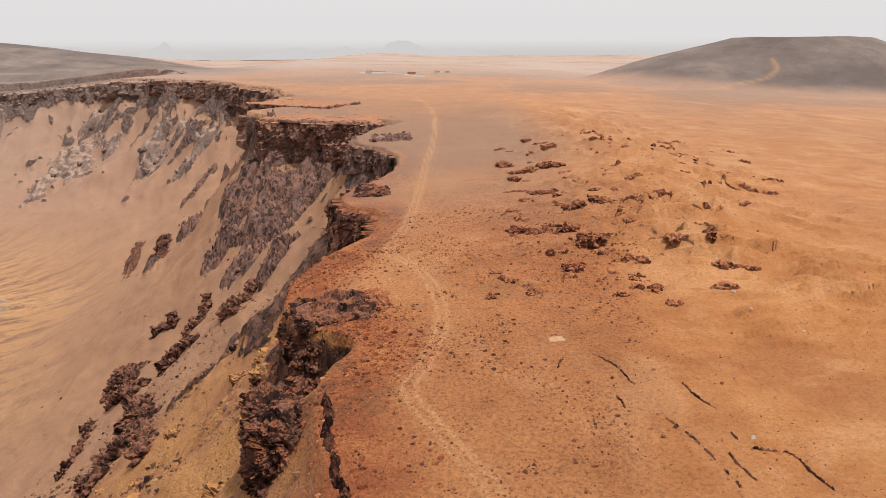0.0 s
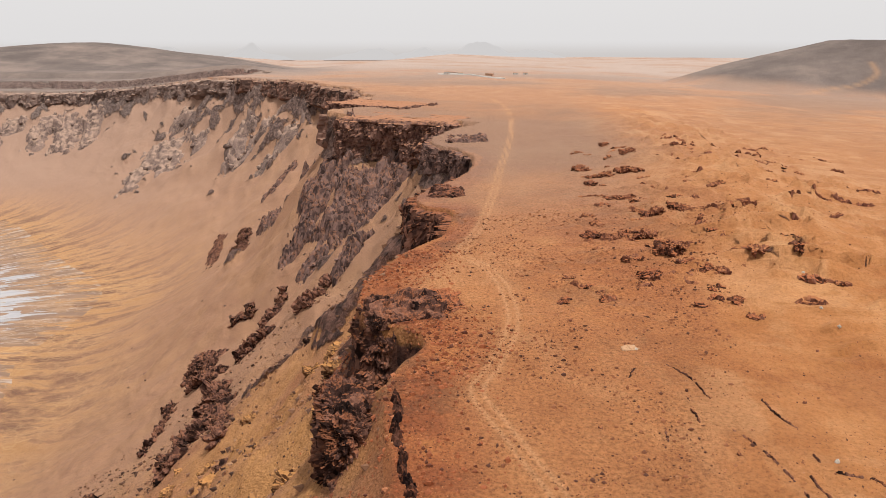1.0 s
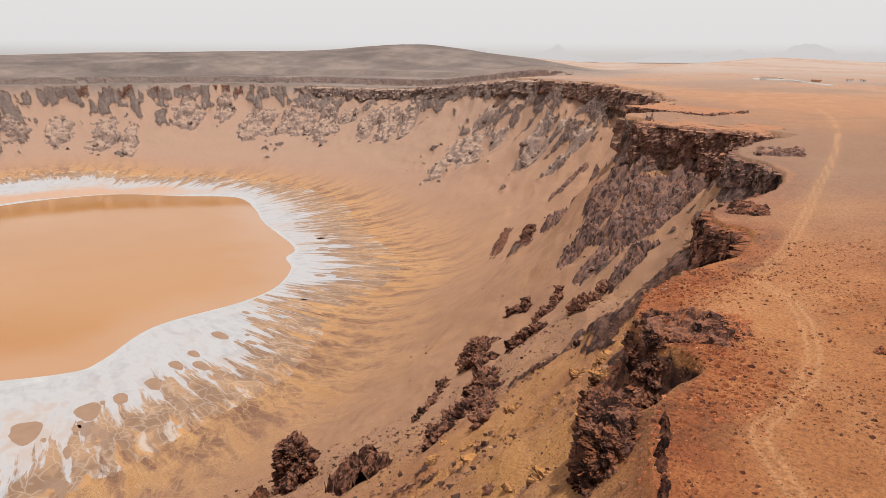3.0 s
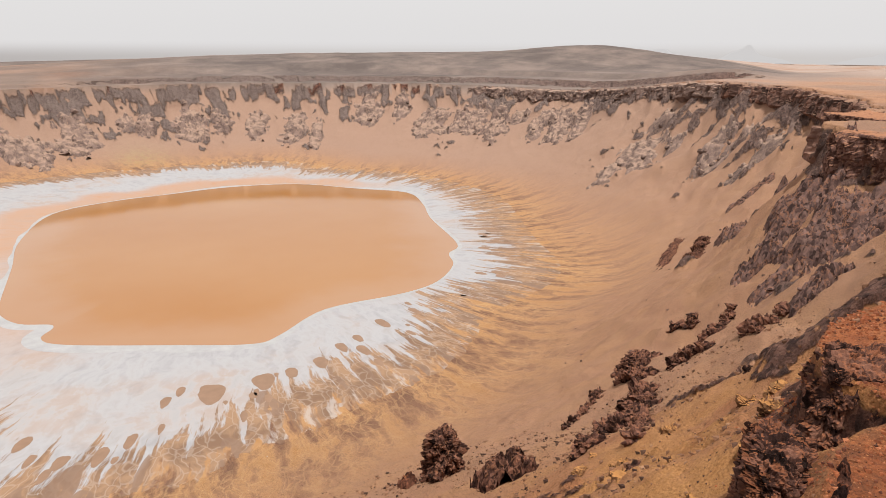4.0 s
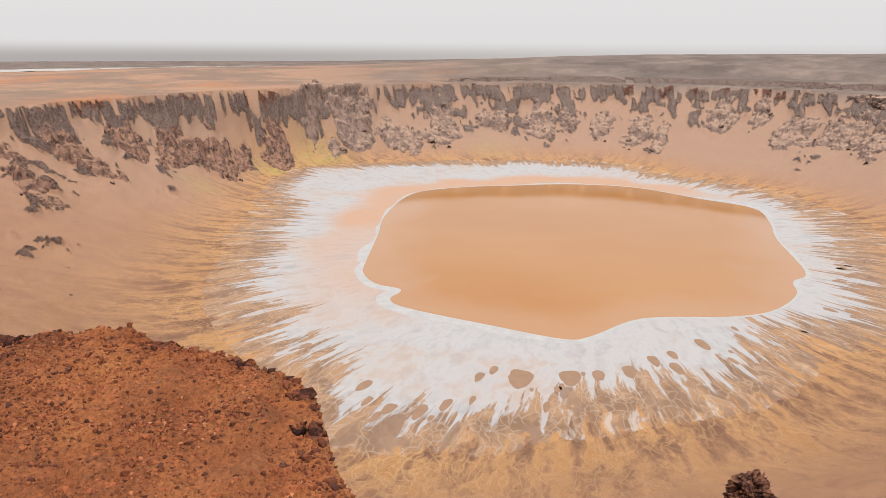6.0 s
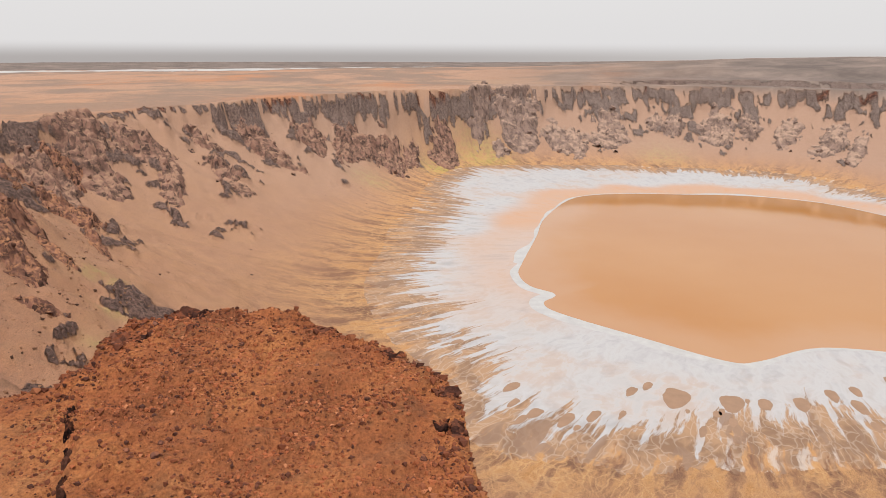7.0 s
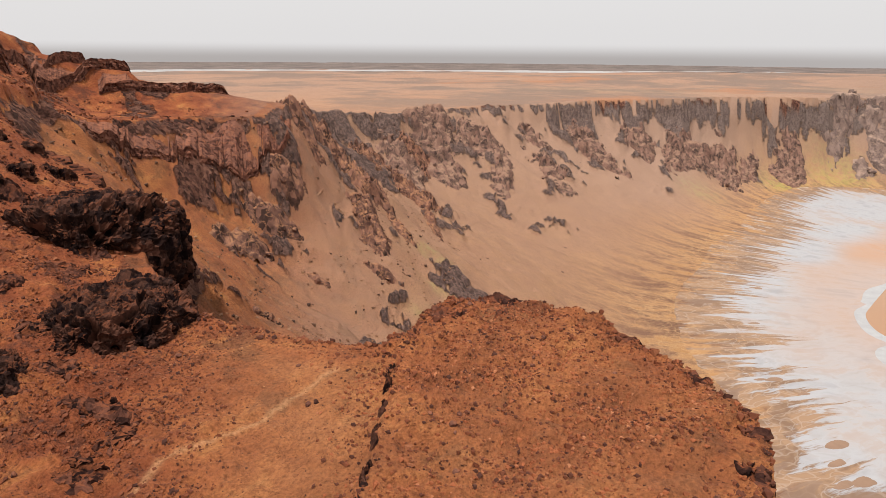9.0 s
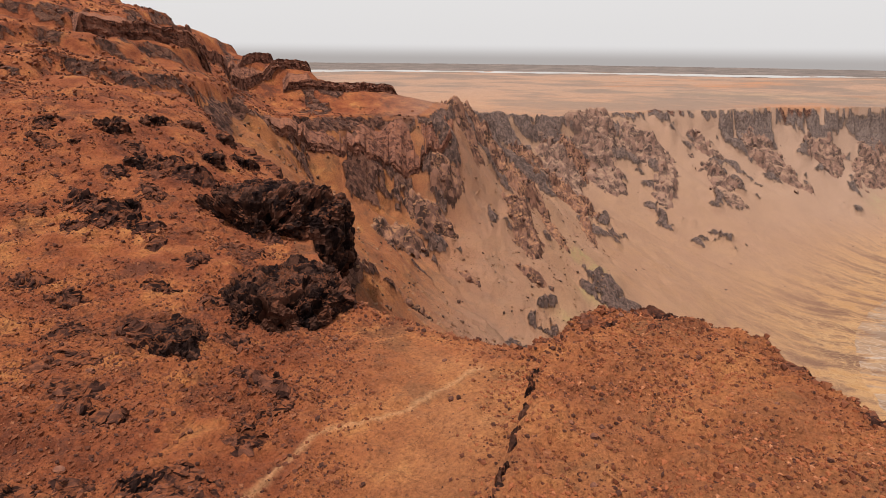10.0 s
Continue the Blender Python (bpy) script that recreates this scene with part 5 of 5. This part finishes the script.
# ---- ledges of rock and cracks on the rim ----
def ledge(points, width, height, cell, seed, mat, label, gate=-0.5):
    """A low ragged lip of rock, steep on one side."""
    line = open_line([polar(a, d) for a, d in points], 6)
    run = np.concatenate([[0], np.cumsum(np.hypot(*np.diff(line, axis=0).T))])
    ns, nw = int(min(260, max(12, run[-1] / cell * 2))), 9
    s, v = np.meshgrid(np.linspace(0, run[-1], ns), np.linspace(-1, 1, nw), indexing="ij")
    shape = s.shape
    s, v = s.ravel(), v.ravel()
    x, y = np.interp(s, run, line[:, 0]), np.interp(s, run, line[:, 1])
    dx = np.interp(s + cell, run, line[:, 0]) - np.interp(s - cell, run, line[:, 0])
    dy = np.interp(s + cell, run, line[:, 1]) - np.interp(s - cell, run, line[:, 1])
    n = np.hypot(dx, dy) + 1e-9
    wide = width * (0.5 + 0.6 * np.abs(vnoise(s / (cell * 4), 0 * s, seed)))
    c = cells(s, v * width, cell * 1.6, seed)
    off = v * wide + 0.8 * width * fbm(s / (width * 4), 0 * s, 3, seed + 2) + 0.3 * cell * c[1]
    x, y = x - dy / n * off, y + dx / n * off
    body = np.clip(1 - np.abs(v) ** 3, 0, 1) * smooth(gate, gate + 0.6, vnoise(s / (cell * 6), 0 * s, seed + 4)) * smooth(0, cell * 3, s) * smooth(0, cell * 3, run[-1] - s)
    up = height * body * (0.55 + 0.45 * c[0]) - (1 - body) * 0.5 * cell
    verts = np.stack([x, y, land(x, y)[0] + up], -1)
    mid = verts.mean(0)
    mid[2] = verts[:, 2].min()
    ob = new("rock_ledge", mesh_of("rock_ledge", verts - mid, grid_faces(*shape), mat, flat=True))
    ob.matrix_world = pose(*mid)
    return tagged(ob, label, "rock ledge", "rock ledges on the rim")


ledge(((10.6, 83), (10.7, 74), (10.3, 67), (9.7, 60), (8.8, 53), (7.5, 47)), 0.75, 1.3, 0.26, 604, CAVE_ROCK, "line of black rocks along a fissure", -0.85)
led_rng = np.random.default_rng(12)
RIDGE_ROCKS = ((-7.1, 307, 3.0, 2.5), (-9.0, 272, 4.5, 1.8), (-5.5, 250, 5.2, 2.9), (-6.9, 234, 7.8, 1.6), (-9.3, 238, 8.9, 2.8), (-6.2, 223, 2.6, 3.3), (-8.7, 201, 7.5, 2.3), (-10.1, 196, 3.3, 1.3),
               (-11.5, 180, 6.0, 2.4), (-13.5, 183, 5.3, 2.7), (-7.3, 191, 4.0, 1.3), (-8.1, 160, 9.9, 2.6), (-6.1, 163, 1.9, 1.3), (-10.9, 160, 4.6, 1.6), (-13.1, 149, 5.6, 1.7))
LOW_ROCKS = ((-15.1, 164, 1.4, 2.4), (-16.7, 140, 4.6, 1.6), (-14.6, 140, 4.1, 0.7), (-19.0, 150, 5.6, 1.5), (-15.8, 138, 1.4, 0.9), (-11.8, 133, 2.4, 1.3), (-16.8, 130, 1.3, 1.5), (-18.5, 127, 1.5, 1.0),
             (-22.3, 151, 2.5, 0.7), (-24.4, 141, 7.0, 0.7), (-21.7, 165, 4.1, 0.8), (-17.8, 181, 6.0, 1.5), (-7.0, 127, 4.7, 1.1), (-4.5, 120, 1.2, 1.4), (-8.3, 120, 2.0, 1.2))
for k, (az, d, wide, high) in enumerate(RIDGE_ROCKS + LOW_ROCKS):
    for m in range(max(1, int(wide / 2.2))):
        piece = wide / max(1, int(wide / 2.2))
        a = az + math.degrees((wide / 2 - piece * (m + 0.5)) / d) + led_rng.normal(0, 0.05)
        e = d + led_rng.normal(0, 0.9)
        crag(a, e, (0.6 * high + 0.8, piece * led_rng.uniform(0.45, 0.75), 0.9), led_rng.uniform(-35, 35), float(land(*[np.array([c]) for c in polar(a, e)])[0][0]) + high * led_rng.uniform(0.16, 0.40), 0.17, 1200 + 90 * k + 7 * m, LEDGE if m % 3 else CRAG,
             "broken dark rock ledge on the sandy ridge", name="rock_ledge", group="rock ledges of the ridge", square=5.0, hollow=0.7, blocks=3, rough=1.5)
for k in range(46):
    az, d = led_rng.uniform(-21, -4.5), led_rng.uniform(118, 300)
    wide = led_rng.uniform(0.6, 1.7)
    crag(az, d, (0.7 * wide, wide, 0.8), led_rng.uniform(-40, 40), float(land(*[np.array([c]) for c in polar(az, d)])[0][0]) + led_rng.uniform(0.2, 0.55), 0.2, 4100 + 31 * k, LEDGE if k % 2 else CRAG,
         "small broken rock in the sand of the ridge", name="rock_ledge", group="rock ledges of the ridge", square=4.0, hollow=0.6, rough=1.4)
for k in range(64):
    az, d = led_rng.uniform(-25, -4), led_rng.uniform(125, 330)
    wide = led_rng.uniform(1.0, 3.0)
    ledge([(az - wide * u, d * (1 + 0.012 * math.sin(3 * u + k))) for u in (0, 0.5, 1)], 0.8, led_rng.uniform(0.4, 1.2), 0.5, 700 + k, LEDGE, "low ledge of broken reddish rock on the ridge")
for k, pts in enumerate((((-13.5, 97.6), (-15.7, 94), (-17.8, 87.6)), ((-21.3, 92), (-22.5, 88.7), (-24.5, 85.7)), ((-25.6, 80.6), (-27, 77.9), (-28.8, 77.9), (-30.5, 78.6), (-32.8, 75), (-34.6, 73)),
                         ((-24.6, 77.8), (-26.3, 74.4), (-28.1, 71.6), (-29.8, 69.3)), ((-13.8, 91), (-15.4, 86.5), (-17, 81.4)), ((-19.4, 81.8), (-21, 79.7), (-23.5, 75.8), (-26.5, 70.6), (-27.6, 68)),
                         ((-14.1, 78.5), (-14.7, 74)), ((-11.2, 96), (-10.5, 91)))):
    ledge(pts, 0.2, 0.34, 0.2, 640 + k, JAGGED, "thin broken rock edge along a crack", -0.5)
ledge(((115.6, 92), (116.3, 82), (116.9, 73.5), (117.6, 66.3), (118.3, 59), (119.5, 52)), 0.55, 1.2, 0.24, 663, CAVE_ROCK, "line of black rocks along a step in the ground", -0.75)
ledge(((104.8, 118), (106.0, 112), (106.8, 106)), 1.2, 0.8, 0.5, 661, RED_ROCK, "dark rocks along a notch of the promontory")


# ---- loose stones ----
def stones(name, label, count, az, dist, size, seed, mat, clump=0.0, where=None, clear=None, lip=None):
    rng = np.random.default_rng(seed)
    a, d = rng.uniform(*az, count), np.sqrt(rng.uniform(dist[0] ** 2, dist[1] ** 2, count)) if dist[1] < 400 else rng.uniform(*dist, count)
    a = a + rng.normal(0, 2.0, count)
    x, y = -np.sin(np.radians(a)) * d, np.cos(np.radians(a)) * d
    keep = fbm(x / 8, y / 8, 3, seed) + 0.8 * fbm(x / 34, y / 34, 2, seed + 1) > rng.uniform(-1, 1, count) * 0.5 + clump
    x, y = x[keep], y[keep]
    if where is not None:
        m = inside(x, y, LIP) == where
        x, y = x[m], y[m]
    if lip is not None:
        m = near_line(x, y, LIP)[0] < lip * rng.uniform(0.05, 1.0, len(x)) ** 1.6
        x, y = x[m], y[m]
    z, _, _, _, edge = land(x, y)[:5]
    if clear:
        m = (edge > clear) & (edge < 420)
        x, y, z = x[m], y[m], z[m]
    v = np.array([(1, 0, 0), (-1, 0, 0), (0, 1, 0), (0, -1, 0), (0, 0, 1), (0, 0, -1)], float)
    f = np.array([(0, 2, 4), (2, 1, 4), (1, 3, 4), (3, 0, 4), (2, 0, 5), (1, 2, 5), (3, 1, 5), (0, 3, 5)])
    v = v @ np.array(Euler((0.5, 0.4, 0.2)).to_matrix()).T
    n = len(x)
    s = size[0] * (size[1] / size[0]) ** (rng.uniform(0, 1, n) ** 2.6)
    p = v[None] * rng.uniform(0.6, 1.35, (n, 6, 1)) * (s[:, None] * rng.uniform(0.6, 1.3, (n, 3)) * (1, 1, 0.85))[:, None]
    p = p + np.stack([x, y, z + 0.12 * s], -1)[:, None]
    faces = (np.arange(n)[:, None, None] * 6 + f[None]).reshape(-1, 3)
    return tagged(new(name, mesh_of(name, p.reshape(-1, 3), faces, mat, flat=True)), label, "stones", kind="stuff")


stones("promontory_rubble", "red scoria rubble on the promontory", 46000, (80, 120.5), (46, 124), (0.07, 0.42), 701, RUBBLE, -0.1, False)
stones("promontory_clods", "dark scoria clods scattered on the promontory", 9000, (80, 120), (48, 122), (0.14, 0.55), 713, DARK_RUBBLE, 0.15, False)
stones("hillside_rubble", "red and dark rubble on the hillside", 40000, (132, 166), (48, 150), (0.08, 0.46), 702, DARK_RUBBLE, -0.05, False)
stones("far_hill_rubble", "dark rubble on the upper slopes of the red hill", 9000, (126, 166), (270, 480), (0.5, 1.8), 714, DARK_RUBBLE, 0.0, False)
stones("saddle_gravel", "sparse brown gravel on the sandy saddle", 7000, (118, 136), (48, 125), (0.06, 0.26), 716, CLODS, 0.1, False)
stones("hilltop_rubble", "red and dark rubble on the upper hillside", 18000, (124, 166), (145, 270), (0.2, 0.9), 707, DARK_RUBBLE, -0.2, False)
stones("edge_rubble", "coarse dark red rubble along the promontory's edge", 30000, (80, 138), (56, 130), (0.2, 0.8), 711, DARK_RUBBLE, -0.3, None, None, 4.5)
stones("plateau_gravel", "brown gravel on the rim", 22000, (-17, 14), (48, 190), (0.09, 0.42), 703, CLODS, 0.0, False)
stones("plateau_grit", "fine brown grit on the rim", 22000, (-36, 16), (47, 105), (0.05, 0.16), 709, GRAVEL, 0.1, False)
stones("plain_pebbles", "brown pebbles on the sandy plain", 9000, (-41, -12), (50, 230), (0.06, 0.24), 715, CLODS, 0.1, False)
stones("lip_rubble", "reddish rubble along the near lip", 34000, (-4, 24), (56, 150), (0.10, 0.55), 706, RUBBLE, -0.2, None, None, 16)
stones("slope_rubble", "brown rubble on the crater's slope", 15000, (10, 62), (70, 330), (0.16, 1.3), 704, SLOPE_STONE, -0.1, True)
stones("side_rubble", "reddish rubble on the slope below the hill", 12000, (112, 146), (130, 620), (0.3, 1.5), 708, SLOPE_STONE, 0.05, True, 60)
stones("slope_boulders", "dark boulders at the foot of the walls", 1500, (10, 130), (400, 1300), (0.5, 2.4), 705, MID_ROCK, 0.1, True, 110)


# ---- larger boulders, one by one ----
def boulder(az, dist, size, seed, mat, label):
    rng = np.random.default_rng(seed)
    v, f = BALL
    e = {}
    verts = [tuple(q) for q in v]
    faces = []
    for a, b, c in f:
        m = []
        for i, j in ((a, b), (b, c), (c, a)):
            key = (min(i, j), max(i, j))
            if key not in e:
                q = v[i] + v[j]
                e[key] = len(verts)
                verts.append(tuple(q / np.linalg.norm(q)))
            m.append(e[key])
        faces += [(a, m[0], m[2]), (b, m[1], m[0]), (c, m[2], m[1]), tuple(m)]
    p = np.array(verts) * rng.uniform(0.72, 1.2, (len(verts), 1)) * rng.uniform(0.7, 1.2, 3) * size
    x, y = polar(az, dist)
    ob = new("boulder", mesh_of("boulder", p, np.array(faces), mat, flat=True))
    ob.matrix_world = pose(x, y, float(land(np.array([x]), np.array([y]))[0][0]) + 0.25 * size, 0, 0, rng.uniform(0, 360))
    return tagged(ob, label, "boulder", "boulders on the rim")


rock_rng = np.random.default_rng(9)
for k in range(26):
    boulder(rock_rng.uniform(84, 116), rock_rng.uniform(62, 112), rock_rng.uniform(0.25, 0.5), 800 + k, RED_MID, "reddish scoria boulder lying on the promontory")
for k in range(22):
    boulder(rock_rng.uniform(122, 158), rock_rng.uniform(62, 170), rock_rng.uniform(0.3, 0.65), 830 + k, RED_MID, "dark reddish boulder on the hillside")
for k in range(14):
    boulder(rock_rng.uniform(-30, 8), rock_rng.uniform(62, 180), rock_rng.uniform(0.2, 0.42), 860 + k, LEDGE, "brown boulder lying on the rim")
for az, d in ((-23, 141), (-24.6, 128), (-26.0, 120), (-30, 118), (-27.5, 80), (-21.5, 146), (-11.0, 101.5)):
    boulder(az, d, 0.32, int(900 + d), PALE, "pale whitish stone lying on the plain")


crag(-10.4, 101.7, (0.9, 1.3, 0.3), 25, float(land(*[np.array([c]) for c in polar(-10.4, 101.7)])[0][0]) + 0.16, 0.12, 905, SANDSTONE, "flat pale stone slab lying on the rim", name="stone_slab", square=6.0, hollow=0.1, rough=0.5)


# ---- small buildings far off on the plain ----
def hut(az, dist, length, width, height, turn, wall_mat, label):
    x, y = polar(az, dist)
    z = float(land(np.array([x]), np.array([y]))[0][0])
    base = new("hut")
    base.matrix_world = pose(x, y, z, 0, 0, turn)

    def box(name, lo, hi, mat):
        bm = bmesh.new()
        bmesh.ops.create_cube(bm, size=1)
        for v in bm.verts:
            v.co = [lo[i] + (v.co[i] + 0.5) * (hi[i] - lo[i]) for i in range(3)]
        bmesh.ops.bevel(bm, geom=bm.edges[:], offset=0.06, segments=1, affect="EDGES")
        me = bpy.data.meshes.new(name)
        bm.to_mesh(me)
        bm.free()
        me.materials.append(mat)
        ob = new(name, me)
        ob.parent = base

    l, w = length / 2, width / 2
    box("wall", (-l, -w, -0.5), (l, w, height), wall_mat)
    box("roof", (-l - 0.3, -w - 0.3, height), (l + 0.3, w + 0.3, height + 0.35), CLAY)
    box("door", (-0.5, -w - 0.06, 0), (0.5, -w + 0.05, 2.1), MUD)
    return tagged(base, label, "hut", "huts on the plain")


for az, d, l, w, h, tn in ((5.75, 1180, 9, 6, 4.5, 10), (5.2, 1190, 14, 6, 3, 20), (4.6, 1170, 7, 6, 3, 0), (2.3, 1130, 12, 7, 3, -15), (0.2, 1250, 8, 6, 3, 30), (-0.6, 1270, 7, 6, 3, 10)):
    hut(az, d, l, w, h, tn, PLASTER if h > 2 and tn != -15 else CLAY, "small flat-roofed white hut on the plain" if tn != -15 else "low clay-walled hut on the plain")


def low_wall(points, height):
    line = open_line([polar(a, d) for a, d in points], 6)
    z = land(line[:, 0], line[:, 1])[0]
    w = 1.2
    ring = [np.c_[line[:, 0], line[:, 1] + dy, z + dz] for dy, dz in ((-w, -1), (-w, height), (w, height), (w, -1))]
    n = len(line)
    verts = np.concatenate(ring)
    faces = np.concatenate([np.stack([np.arange(n - 1) + k * n, np.arange(1, n) + k * n, np.arange(1, n) + (k + 1) * n, np.arange(n - 1) + (k + 1) * n], -1) for k in range(3)])
    return tagged(new("low_wall", mesh_of("low_wall", verts, faces, PLASTER)), "long low pale wall on the plain", "wall")


low_wall(((6.5, 1190), (4.5, 1160), (2.6, 1080), (1.0, 1040)), 1.8)


# ---- a pale playa far off on the plain ----
def playa():
    a = np.linspace(84, 162, 200)
    near, far = 2950 + 130 * fbm(a / 6, 0 * a, 3, 97), 3230 + 60 * fbm(a / 9, 0 * a, 3, 98)
    rows = [np.stack([-np.sin(np.radians(a)) * d, np.cos(np.radians(a)) * d], -1) for d in (near, (near + far) / 2, far)]
    verts = np.concatenate([np.c_[r, land(r[:, 0], r[:, 1])[0] + 0.8] for r in rows])
    return tagged(new("playa", mesh_of("playa", verts, grid_faces(3, 200), PLAYA)), "pale dry playa far off on the plain", "playa", kind="structure")


PLAYA = plain_material("pale_playa", (0.36, 0.345, 0.33), 0.95, 0.01)
playa()


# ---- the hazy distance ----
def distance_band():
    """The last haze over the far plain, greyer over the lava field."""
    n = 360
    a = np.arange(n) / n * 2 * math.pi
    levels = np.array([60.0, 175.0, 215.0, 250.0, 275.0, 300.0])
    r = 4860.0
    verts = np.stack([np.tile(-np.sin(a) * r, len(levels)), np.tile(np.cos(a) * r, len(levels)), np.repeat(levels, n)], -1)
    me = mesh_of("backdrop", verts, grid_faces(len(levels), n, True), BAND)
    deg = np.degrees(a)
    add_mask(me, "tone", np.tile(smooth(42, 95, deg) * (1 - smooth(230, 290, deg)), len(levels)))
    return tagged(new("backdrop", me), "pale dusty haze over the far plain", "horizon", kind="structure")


def far_hill(az, dist, width, height, seed):
    """A faint hill at the edge of sight."""
    n = 40
    rng = np.random.default_rng(seed)
    x0, y0 = polar(az, dist)
    u = np.linspace(-1, 1, n)
    crest = np.clip((1 - np.abs(u) ** 1.2) * (0.8 + 0.4 * fbm(u * 3 + seed, 0 * u, 3, seed)), 0, None) * height
    rows = [np.stack([u * width / 2, np.full(n, o), 165 + crest * k], -1) for o, k in ((-90, 0), (-30, 0.7), (0, 1), (40, 0.6), (100, 0))]
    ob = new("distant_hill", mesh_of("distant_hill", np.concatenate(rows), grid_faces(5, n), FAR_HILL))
    ob.matrix_world = pose(x0, y0, 0, 0, 0, az)
    return tagged(ob, "faint hazy hill on the horizon", "hill", "hills on the horizon")


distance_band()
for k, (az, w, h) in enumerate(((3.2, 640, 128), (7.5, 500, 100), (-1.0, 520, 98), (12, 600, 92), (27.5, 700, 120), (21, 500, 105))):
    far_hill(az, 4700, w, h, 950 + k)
